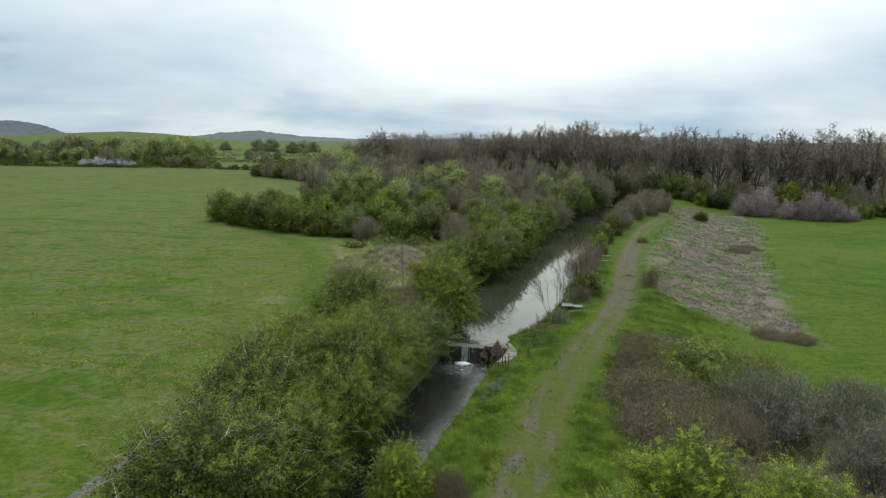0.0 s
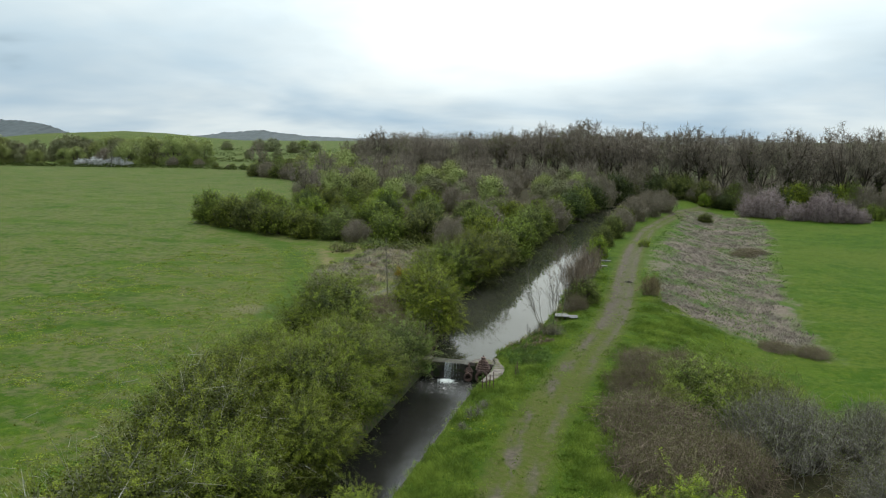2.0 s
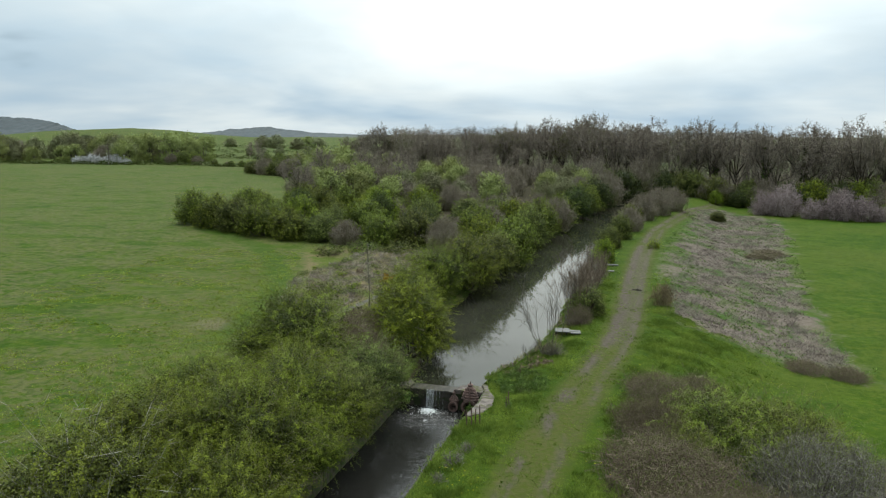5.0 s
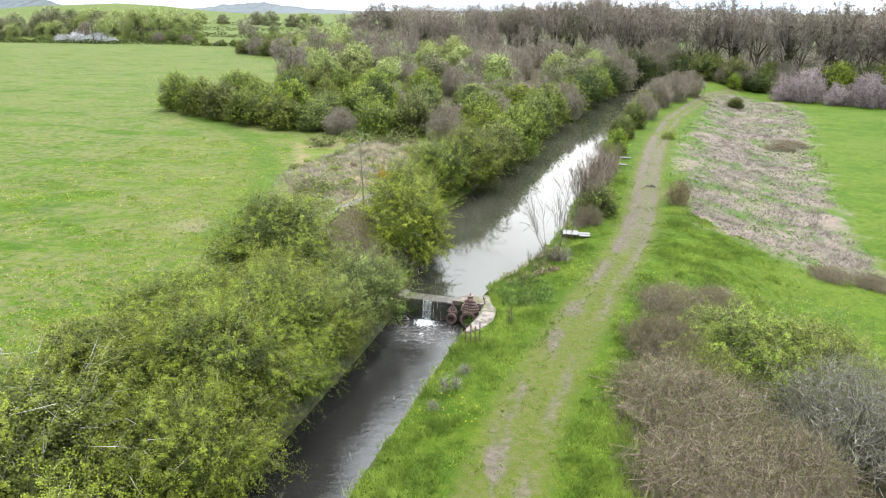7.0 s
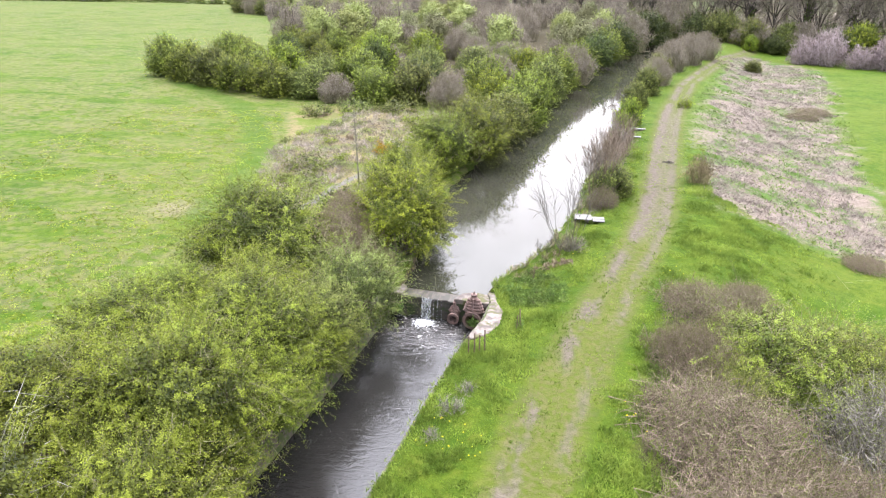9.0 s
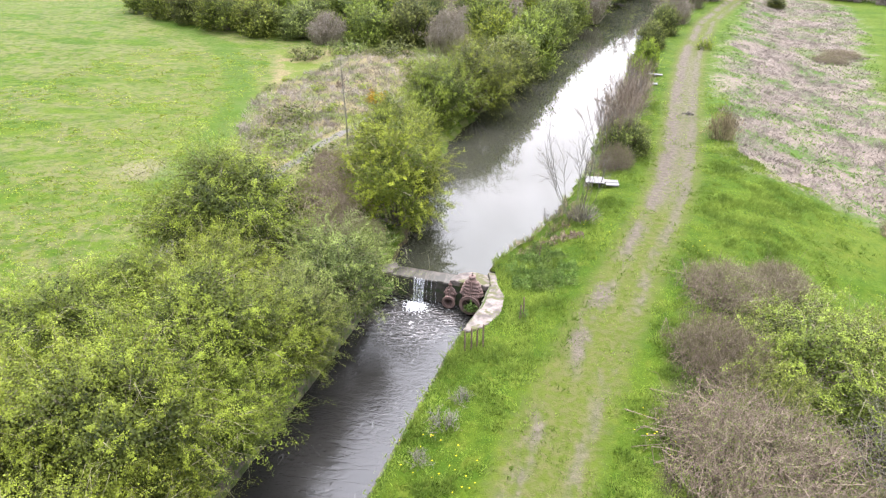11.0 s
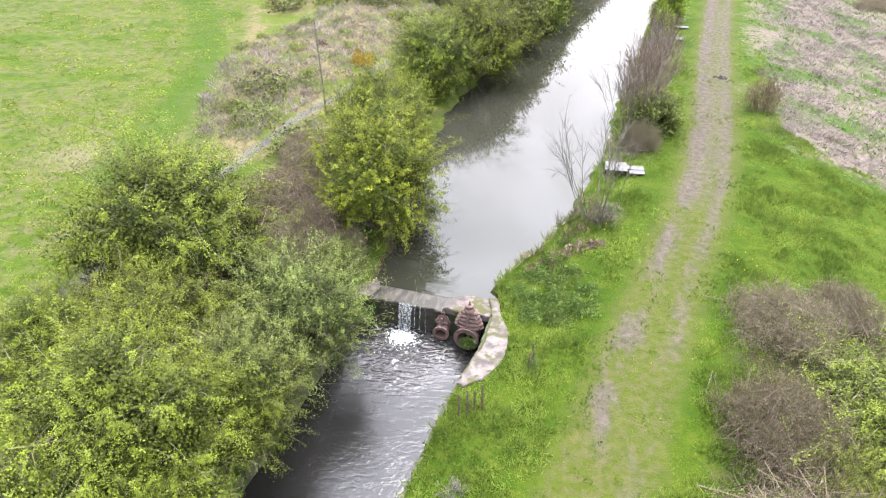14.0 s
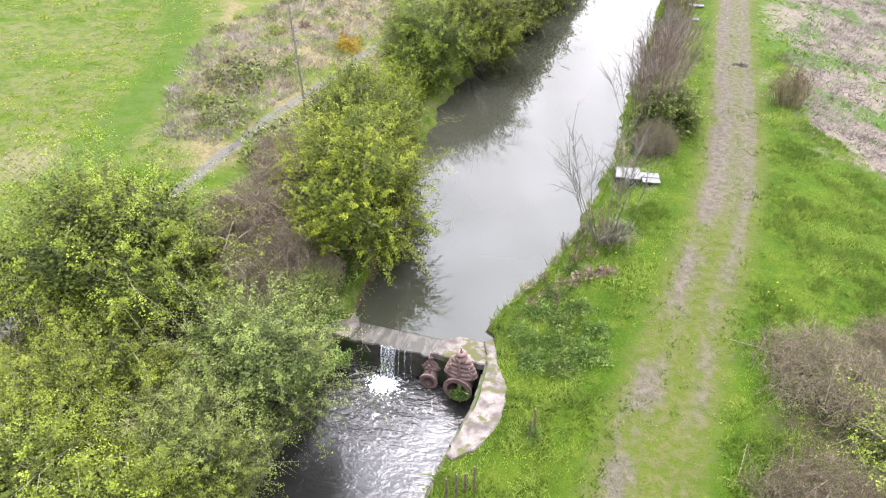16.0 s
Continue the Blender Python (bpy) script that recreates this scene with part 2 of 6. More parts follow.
    patchy = n.ramp(n.math("ADD", n.noise(0.42, 4.0, n.scaled(c, (1.3, 0.55, 1)), 0.6), n.attr("wear")), 0.43, 0.60)
    earth = n.mix(n.ramp(fine, 0.3, 0.7), (0.105, 0.086, 0.070), (0.192, 0.161, 0.136))
    crown = n.ramp(side, 2.3, 1.2)
    grass = n.mix(n.math("MULTIPLY", crown, 0.75), grass, n.mix(n.ramp(fine, 0.4, 0.62), (0.090, 0.112, 0.024), (0.140, 0.128, 0.058)))
    tread = n.math("MULTIPLY", n.math("MULTIPLY", in_rut, patchy), n.ramp(tiny, 0.25, 0.50, 0.65, 1.0))
    grass = n.mix(n.math("MULTIPLY", tread, 0.92), grass, earth)
    bald = n.math("MULTIPLY", n.math("MULTIPLY", n.ramp(n.math("ABSOLUTE", n.math("SUBTRACT", across, 0.1)), 1.35, 0.45), n.ramp(n.attr("wear"), 0.06, 0.14)), n.ramp(n.math("ADD", n.math("MULTIPLY", fine, 0.5), n.math("MULTIPLY", mid, 0.5)), 0.36, 0.52, 0.35, 1.0))
    grass = n.mix(n.math("MULTIPLY", bald, 0.85), grass, earth)
    # gravel path by the pasture
    gp = n.ramp(n.math("ADD", n.attr("gravel"), n.math("MULTIPLY", n.math("SUBTRACT", fine, 0.5), 0.5)), 0.48, 0.22)
    grass = n.mix(gp, grass, n.mix(n.ramp(tiny, 0.3, 0.7), (0.13, 0.122, 0.108), (0.21, 0.197, 0.176)))
    # mud of the banks and bed
    mud = n.ramp(n.attr("bed"), 0.2, 0.6)
    grass = n.mix(mud, grass, n.mix(n.ramp(fine, 0.3, 0.7), (0.05, 0.04, 0.025), (0.11, 0.085, 0.05)))
    h = n.math("ADD", n.math("MULTIPLY", fine, 0.6), n.math("MULTIPLY", tiny, 0.4))
    tone = n.add("ShaderNodeHueSaturation")
    n.put(grass, tone.inputs["Color"])
    tone.inputs["Saturation"].default_value = 1.09
    tone.inputs["Value"].default_value = 0.455
    return principled(n, tone.outputs[0], 0.95, normal=n.bump(h, 0.8, 0.14), spec=0.08)


M = {
    "ground": material("ground", ground_build),
    # first tone of bush leaves doubles as painted shade inside the crown
    "hawthorn": leaf_material("hawthorn_leaf", (0.014, 0.024, 0.005), (0.350, 0.415, 0.036), 0.22, age_shaded=True),
    "thorn_leaf": leaf_material("thorn_leaf", (0.048, 0.068, 0.012), (0.40, 0.465, 0.055), 0.26, age_shaded=True),
    "lime": leaf_material("young_leaf", (0.050, 0.090, 0.009), (0.50, 0.590, 0.044), 0.32, age_shaded=True),
    "willow": leaf_material("willow_leaf", (0.036, 0.052, 0.013), (0.36, 0.415, 0.085), 0.24, age_shaded=True),
    "dull": leaf_material("dull_leaf", (0.048, 0.064, 0.015), (0.38, 0.425, 0.082), 0.26, age_shaded=True),
    "deep": leaf_material("deep_leaf", (0.030, 0.050, 0.011), (0.17, 0.21, 0.040), 0.25, age_shaded=True),
    "far_willow": leaf_material("willow_in_bud", (0.36, 0.40, 0.11), (0.44, 0.48, 0.13), 0.25, 0.15, age_shaded=True),
    "far_alder": leaf_material("alder_in_bud", (0.26, 0.265, 0.11), (0.36, 0.365, 0.16), 0.25, 0.15, age_shaded=True),
    "herb": leaf_material("herb_leaf", (0.075, 0.145, 0.022), (0.27, 0.37, 0.08), 0.35),
    "bud": leaf_material("budding_twig", (0.13, 0.095, 0.06), (0.24, 0.19, 0.10), 0.2),
    "blossom": leaf_material("blackthorn_flower", (0.21, 0.150, 0.130), (0.56, 0.455, 0.41), 0.25),
    "white_blossom": leaf_material("white_flower", (0.45, 0.45, 0.38), (0.80, 0.80, 0.72), 0.25),
    "gorse": leaf_material("gorse_flower", (0.34, 0.20, 0.02), (0.80, 0.46, 0.02), 0.2),
    "yellow": leaf_material("dandelion_flower", (0.70, 0.52, 0.01), (0.85, 0.70, 0.02), 0.2),
    "pasture_blade": leaf_material("pasture_blade", (0.26, 0.35, 0.035), (0.42, 0.50, 0.06), 0.45, 0.25),
    "blade": leaf_material("grass_blade", (0.135, 0.205, 0.026), (0.33, 0.405, 0.062), 0.48, 0.25),
    "straw": leaf_material("dead_stalk", (0.25, 0.205, 0.155), (0.48, 0.410, 0.325), 0.35, 0.4),
    "tan": leaf_material("tan_leaf", (0.24, 0.18, 0.09), (0.52, 0.42, 0.23), 0.3, 0.8),
    "rust": leaf_material("dead_grass", (0.26, 0.19, 0.11), (0.48, 0.38, 0.25), 0.3, 0.8),
    "bark": wood_material("bark", (0.055, 0.045, 0.035), (0.15, 0.125, 0.095)),
    "twig": wood_material("twig", (0.14, 0.125, 0.07), (0.30, 0.27, 0.17)),
    "grey_twig": wood_material("grey_twig", (0.13, 0.118, 0.095), (0.30, 0.275, 0.23)),
    "bramble": wood_material("bramble_cane", (0.125, 0.092, 0.064), (0.31, 0.24, 0.175)),
    "oak_twig": wood_material("oak_twig", (0.19, 0.158, 0.122), (0.42, 0.36, 0.285)),
    "pale_wood": wood_material("pale_branch", (0.27, 0.25, 0.22), (0.45, 0.42, 0.37)),
    "concrete": stone_material("concrete", (0.095, 0.078, 0.068), (0.235, 0.200, 0.176), (0.085, 0.085, 0.03), 0.34, 2.6),
    "slab": stone_material("paving", (0.165, 0.16, 0.15), (0.24, 0.235, 0.225), (0.24, 0.23, 0.17), 0.15, 3.0),
    "stone": stone_material("wall_stone", (0.080, 0.066, 0.050), (0.165, 0.138, 0.108), (0.055, 0.078, 0.02), 0.75, 1.6),
    "wet_stone": stone_material("wet_stone", (0.028, 0.025, 0.022), (0.085, 0.075, 0.062), (0.03, 0.045, 0.015), 0.5, 1.8),
}


def rust_build(n):
    c = n.coords("Object")
    a, b = n.noise(3.0, 5.0, c), n.noise(22.0, 4.0, c)
    colour = n.mix(n.ramp(a, 0.35, 0.65), (0.070, 0.045, 0.039), (0.130, 0.080, 0.066))
    colour = n.mix(n.ramp(b, 0.52, 0.70), colour, (0.20, 0.135, 0.11))
    return principled(n, colour, 0.80, 0.0, n.bump(n.math("ADD", a, b), 0.5, 0.012), 0.35)


def water_build(rippled):
    def build(n):
        c = n.coords("Object")
        if rippled:
            near = n.attr("stir")
            h = n.math("ADD", n.noise(1.5, 4.0, n.scaled(c, (0.8, 1.9, 1), -0.23), 0.6, 0.8), n.math("MULTIPLY", n.noise(5.0, 3.0, c, 0.6, 0.5), 0.45))
            normal = n.bump(n.math("MULTIPLY", h, n.math("ADD", 0.11, n.math("MULTIPLY", near, 0.6))), 0.9, 0.22)
            lines = n.noise(2.6, 6.0, n.scaled(c, (1.5, 0.42, 1), -0.23), 0.7, 1.6)
            fleck = n.math("MULTIPLY", n.ramp(lines, 0.585, 0.66), n.ramp(n.noise(0.45, 3.0, c), 0.40, 0.62))
            froth = n.math("MULTIPLY", n.ramp(n.noise(3.4, 6.0, c, 0.7, 1.4), 0.56, 0.72), near)
            f = n.math("ADD", n.math("MULTIPLY", fleck, 0.05), froth, True)
            colour = n.mix(f, (0.013, 0.0125, 0.011), (0.45, 0.45, 0.43))
            rough = n.ramp(f, 0.0, 0.5, 0.06, 0.6)
        else:
            normal = n.bump(n.noise(1.1, 3.0, n.scaled(c, (1, 0.7, 1)), 0.5), 0.06, 0.03)
            colour = n.mix(n.ramp(n.noise(0.12, 3.0, c), 0.35, 0.65), (0.017, 0.018, 0.011), (0.024, 0.024, 0.017))
            rough = 0.03
        p = n.add("ShaderNodeBsdfPrincipled")
        n.put((*colour, 1) if isinstance(colour, tuple) else colour, p.inputs["Base Color"])
        n.put(rough, p.inputs["Roughness"])
        p.inputs["IOR"].default_value = 1.37
        n.put(normal, p.inputs["Normal"])
        return p.outputs[0]
    return build


def spray_build(n):
    """Falling water: white strands with gaps."""
    c = n.coords("Object")
    strands = n.ramp(n.noise(2.0, 4.0, n.scaled(c, (18, 18, 0.6)), 0.6), 0.46, 0.72)
    a = principled(n, (0.52, 0.54, 0.55), 0.25, spec=0.5)
    t = n.add("ShaderNodeBsdfTransparent")
    m = n.add("ShaderNodeMixShader")
    n.put(strands, m.inputs[0])
    n.put(t.outputs[0], m.inputs[1])
    n.put(a, m.inputs[2])
    return m.outputs[0]


def foam_build(n):
    c = n.coords("Object")
    f = n.noise(5.0, 5.0, c, 0.65)
    colour = n.mix(n.ramp(f, 0.35, 0.65), (0.34, 0.36, 0.36), (0.66, 0.67, 0.66))
    return principled(n, colour, 0.5, normal=n.bump(n.noise(16.0, 4.0, c), 0.8, 0.04), spec=0.3)


def film_build(n):
    """A thin run of water over mossy concrete."""
    c = n.coords("Object")
    f = n.noise(2.2, 4.0, n.scaled(c, (2.2, 0.6, 1), 0.7), 0.6, 0.6)
    colour = n.mix(n.ramp(f, 0.4, 0.6), (0.022, 0.020, 0.014), (0.052, 0.045, 0.034))
    colour = n.mix(n.ramp(f, 0.62, 0.74, 0, 0.35), colour, (0.20, 0.20, 0.185))
    return principled(n, colour, 0.50, normal=n.bump(f, 0.3, 0.03), spec=0.28)


M["iron"] = material("rusty_iron", rust_build)
M["still_water"] = material("still_water", water_build(False))
M["stirred_water"] = material("stirred_water", water_build(True))
M["fall"] = material("falling_water", spray_build)
M["foam"] = material("foam", foam_build)
M["film"] = material("water_film", film_build)
# blue-teal tint paints distance haze into the far hills and the spire
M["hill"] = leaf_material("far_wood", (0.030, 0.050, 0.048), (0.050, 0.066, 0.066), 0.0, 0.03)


# ---- plan ----
def smooth(lo, hi, v):
    t = np.clip((np.asarray(v, float) - lo) / (hi - lo), 0, 1)
    return t * t * (3 - 2 * t)


def curve(*pairs, ragged=0.0):
    """x as a smooth function of y through (y, x) pairs."""
    ys, xs = np.array([p[0] for p in pairs], float), np.array([p[1] for p in pairs], float)

    def f(y):
        y = np.asarray(y, float)
        return (np.interp(y - 1.2, ys, xs) + np.interp(y, ys, xs) * 2 + np.interp(y + 1.2, ys, xs)) / 4 + ragged * smooth(43.5, 45, y) * (np.sin(y * 1.7) + 0.7 * np.sin(y * 3.9 + 1) + 0.5 * np.sin(y * 0.63 + 2))
    return f


right_bank = curve((-150, -44.9), (25.3, -3.80), (36.2, -1.30), (38.6, -0.42), (39.8, -0.16), (41.5, -0.10), (43, 0.25), (44.5, 1.3), (46, 2.4), (50, 4.05), (56, 6.1), (64, 7.6), (70, 9.3), (95, 14.8),
                   (120, 21), (145, 27.5), (170, 37), (200, 52), (230, 70), (5000, 70), ragged=0.14)
left_bank = curve((-150, -46.0), (26.7, -9.0), (35.2, -7.2), (41.5, -6.0), (44, -5.7), (46, -5.6), (55, -5.3), (62, -4.9), (74, -2.0), (90, 1.3), (108, 6.2), (124, 10.5),
                  (147, 18.5), (170, 27), (200, 41), (230, 58), (5000, 58), ragged=0.14)
track_mid = curve((-150, -31), (0, -3.2), (17, 0.0), (24, 1.4), (30, 2.75), (35, 4.35), (43, 7.2), (46.5, 8.55), (53, 10.9), (62, 13.25), (76, 16.3), (94, 20.7), (117, 27.7),
                  (155, 43.8), (172, 54), (5000, 1800))
UPPER, LOWER = -0.52, -1.80                   # the two water levels


def waves(x, y, scale, seed):
    """Cheap smooth unevenness between about -1 and 1."""
    r = np.random.RandomState(seed)
    total = 0
    for k in range(6):
        a, f, p = r.uniform(0, 6.28), scale * r.uniform(0.6, 1.7), r.uniform(0, 6.28)
        total = total + np.sin((x * math.cos(a) + y * math.sin(a)) * f + p)
    return total / 3.2


def height(x, y):
    """The lie of the land, without the canal's cut."""
    x, y = np.asarray(x, float), np.asarray(y, float)
    d, e = x - right_bank(y), left_bank(y) - x
    lock = smooth(43.5, 41.0, y)
    right = -2.15 * smooth(8.5, 22, d) - 0.24 * smooth(3.0, 0.2, d) * lock - 0.42 * smooth(2.6, 0.2, d) * (1 - lock)
    left = -0.25 + 0.35 * smooth(0, 2, e) + 0.8 * smooth(1, 18, e) + 0.9 * smooth(20, 70, e) + 1.3 * smooth(80, 300, e)
    z = np.where(d > 0, right, np.where(e > 0, left, 0.0))
    rough = smooth(0.3, 3, np.maximum(d, e))
    calm = 1 - 0.7 * smooth(3.0, 1.0, np.abs(x - track_mid(y)))
    z = z + rough * calm * (0.06 * waves(x, y, 0.9, 1) + 0.035 * waves(x, y, 2.6, 2)) + 0.25 * rough * waves(x, y, 0.07, 3) * smooth(15, 60, np.maximum(d, e))
    ruts = np.abs(np.abs(x - track_mid(y)) - 0.84)
    z = z - 0.06 * smooth(0.5, 0.1, ruts)
    # far rising ground
    far = np.hypot(x, y)
    z = z + 24 * np.exp(-(((x + 690) / 200) ** 2 + ((y - 1100) / 170) ** 2))
    z = z + 3 * smooth(500, 2500, far)
    return z


def inside(poly, x, y):
    """Signed distance to a polygon, positive inside."""
    x, y = np.asarray(x, float), np.asarray(y, float)
    best, odd = np.full(x.shape, 1e9), np.zeros(x.shape, bool)
    for (ax, ay), (bx, by) in zip(poly, poly[1:] + poly[:1]):
        dx, dy = bx - ax, by - ay
        t = np.clip(((x - ax) * dx + (y - ay) * dy) / (dx * dx + dy * dy), 0, 1)
        best = np.minimum(best, np.hypot(x - ax - t * dx, y - ay - t * dy))
        cross = ((ay > y) != (by > y)) & (x < (bx - ax) * (y - ay) / (by - ay + 1e-9) + ax)
        odd ^= cross
    return np.where(odd, best, -best)


def along(line, x, y):
    """Distance to an open line."""
    x, y = np.asarray(x, float), np.asarray(y, float)
    best = np.full(x.shape, 1e9)
    for (ax, ay), (bx, by) in zip(line, line[1:]):
        dx, dy = bx - ax, by - ay
        t = np.clip(((x - ax) * dx + (y - ay) * dy) / (dx * dx + dy * dy), 0, 1)
        best = np.minimum(best, np.hypot(x - ax - t * dx, y - ay - t * dy))
    return best


DRY = [(16.3, 61), (19, 57), (25, 53.5), (29.5, 51), (32.5, 65), (44.5, 103), (58, 138), (62, 152), (54, 168), (46, 158), (34, 122), (24, 93), (18.5, 73)]
ROUGH = [(-20.3, 60), (-22.6, 70), (-27, 84), (-25, 88), (-12, 90), (-2, 82), (-5, 64), (-10, 55), (-15.5, 50), (-17.5, 53)]
MOWN = [(-20.8, 49), (-21.8, 59.5), (-24.3, 69), (-28, 77), (-33, 86), (-45, 97), (-57, 104), (-66, 112)]
THICKETS = [[(-17.5, 6), (-13.8, 6), (-8.9, 27.5), (-7.0, 38), (-6.2, 43), (-6.0, 52), (-8.5, 56), (-11.5, 50), (-12.5, 46), (-17.5, 42), (-18.0, 30), (-17.5, 18)],
            [(4, 10), (15, 9), (26, 20), (26, 33), (21, 39), (15.5, 44.5), (10, 43), (8.5, 38), (6.2, 30), (5.5, 22)],
            [(-50, 108), (-34, 98), (-12, 96), (0, 84), (12, 128), (30, 176), (60, 226), (-60, 240), (-48, 150)],
            [(28, 206), (90, 188), (180, 170), (330, 190), (330, 330), (-60, 330), (-60, 270)]]
GRAVEL = [(-22.5, 5), (-20.6, 14), (-19, 30), (-17, 42), (-15.2, 50), (-14.7, 53), (-13.7, 58), (-12.7, 60.8), (-11.6, 64.4), (-9.5, 72.5), (-6, 84)]


def place(x, y, sink=0.05):
    return float(height(x, y)) - sink


# ---- builders ----
def mesh_object(name, verts, faces, mat, parent=None, label="", smooth_faces=False):
    me = bpy.data.meshes.new(name)
    me.from_pydata(np.asarray(verts, float).tolist(), [], faces if isinstance(faces, list) else faces.tolist())
    me.materials.append(mat)
    if smooth_faces:
        me.polygons.foreach_set("use_smooth", [True] * len(me.polygons))
    me.update()
    ob = new(name, me)
    if parent is not None:
        ob.parent = parent
    if label:
        ob["label"] = label
    return ob


def part(name, bm, mat, parent=None, label="", smooth_faces=False):
    me = bpy.data.meshes.new(name)
    bm.to_mesh(me)
    bm.free()
    me.materials.append(mat)
    if smooth_faces:
        me.polygons.foreach_set("use_smooth", [True] * len(me.polygons))
    ob = new(name, me)
    if parent is not None:
        ob.parent = parent
    if label:
        ob["label"] = label
    return ob


class Soup:
    """Collects many small pieces into one mesh."""

    def __init__(self):
        self.v, self.f, self.age_shade, self.count = [], [], [], 0

    def add(self, verts, faces, age_shade=None):
        verts = np.asarray(verts, float).reshape(-1, 3)
        self.v.append(verts)
        self.age_shade.append(np.full(len(verts), 0.5) if age_shade is None else age_shade)
        self.f.append(np.asarray(faces, int) + self.count)
        self.count += len(verts)

    def sticks(self, a, b, ra, rb):
        """Three-sided tapered sticks from the points a to the points b."""
        a, b = np.asarray(a, float), np.asarray(b, float)
        k = len(a)
        if not k:
            return
        d = b - a
        d = d / (np.linalg.norm(d, axis=1, keepdims=True) + 1e-9)
        side = np.cross(d, np.where(np.abs(d[:, 2:3]) > 0.9, [[1.0, 0, 0]], [[0, 0, 1.0]]))
        side = side / (np.linalg.norm(side, axis=1, keepdims=True) + 1e-9)
        other = np.cross(d, side)
        ra, rb = np.broadcast_to(np.asarray(ra, float), (k,))[:, None], np.broadcast_to(np.asarray(rb, float), (k,))[:, None]
        v = np.zeros((k, 6, 3))
        for i in range(3):
            o = side * math.cos(i * 2.0944) + other * math.sin(i * 2.0944)
            v[:, i], v[:, i + 3] = a + o * ra, b + o * rb
        base = (np.arange(k) * 6)[:, None, None]
        f = np.array([[0, 1, 4, 3], [1, 2, 5, 4], [2, 0, 3, 5]])[None] + base
        self.add(v, f.reshape(-1, 4))

    def slivers(self, a, b, width, outward):
        """Fine twigs, each a long thin pointed blade."""
        side = np.cross(b - a, outward)
        side = side / (np.linalg.norm(side, axis=1, keepdims=True) + 1e-9)
        k = len(a)
        v = np.zeros((k, 3, 3))
        v[:, 0], v[:, 1], v[:, 2] = a - side * width, a + side * width, b
        self.add(v, (np.arange(k) * 3)[:, None] + np.arange(3)[None])

    def leaves(self, centre, direction, length, width, rng, outward=None, age_shade=None):
        """Small pointed leaves, lying along the crown's outside where it is given."""
        centre = np.asarray(centre, float)
        k = len(centre)
        if not k:
            return
        d = direction / (np.linalg.norm(direction, axis=1, keepdims=True) + 1e-9)
        r = rng.normal(size=(k, 3))
        r[:, 2] *= 0.6
        if outward is not None:
            d = d - outward * np.sum(d * outward, axis=1, keepdims=True) * 0.6 + rng.normal(size=(k, 3)) * 0.15
            d = d / (np.linalg.norm(d, axis=1, keepdims=True) + 1e-9)
            r = outward + r * 0.38
        side = np.cross(d, r)
        side = side / (np.linalg.norm(side, axis=1, keepdims=True) + 1e-9)
        length, width = np.broadcast_to(length, (k,))[:, None], np.broadcast_to(width, (k,))[:, None]
        v = np.zeros((k, 3, 3))
        v[:, 0] = centre - d * length * 0.5 - side * width * 0.25
        v[:, 1] = centre + d * length * 0.05 + side * width * 0.75
        v[:, 2] = centre + d * length * 0.55 - side * width * 0.2
        self.add(v, (np.arange(k) * 3)[:, None] + np.arange(3)[None], None if age_shade is None else np.repeat(age_shade, 3))

    def out(self, name, mat, parent=None, label=""):
        ob = mesh_object(name, np.concatenate(self.v), [face for block in self.f for face in block.tolist()], mat, parent, label)
        ob.data.attributes.new("age_shade", "FLOAT", "POINT").data.foreach_set("value", np.concatenate(self.age_shade).astype(np.float32))
        return ob


def unit(v):
    return v / (np.linalg.norm(v, axis=-1, keepdims=True) + 1e-9)


def stems(soup, rng, tops, radius, bend=0.25, bits=4, base_spread=0.3):
    """Bent tapered stems from the base to each of the given points."""
    for top in tops:
        start = np.array([rng.uniform(-1, 1) * base_spread, rng.uniform(-1, 1) * base_spread, -0.25])
        mid = (start + top) / 2 + rng.normal(size=3) * bend * np.linalg.norm(top - start) * 0.35 + np.array([0, 0, 0.12 * np.linalg.norm(top[:2])])
        t = np.linspace(0, 1, bits + 1)[:, None]
        p = (1 - t) ** 2 * start + 2 * t * (1 - t) * mid + t ** 2 * top
        rad = radius * (1 - 0.8 * t[:, 0])
        soup.sticks(p[:-1], p[1:], rad[:-1], rad[1:])


def lobes(rng, r, h, count, low=0.28):
    """Overlapping round masses that make up an uneven crown, with a skirt to the ground."""
    made = []
    for i in range(count):
        a = i * 2.399 + rng.uniform(-0.5, 0.5)
        q = math.sqrt((i + 0.4) / count)
        size = r * rng.uniform(0.34, 0.52)
        top = h * (1 - 0.40 * q ** 2) * rng.uniform(0.84, 1.0)
        made.append((np.array([math.cos(a) * q * (r - size * 0.7), math.sin(a) * q * (r - size * 0.7), max(top - size * 0.9, h * low)]), size))
    skirt = max(5, count - 2)
    for i in range(skirt):
        a = (i + rng.uniform(-0.3, 0.3)) * 6.283 / skirt
        size = r * rng.uniform(0.30, 0.44)
        made.append((np.array([math.cos(a) * (r - size * 0.9), math.sin(a) * (r - size * 0.9), h * rng.uniform(low * 0.8, low * 1.9)]), size))
    return made


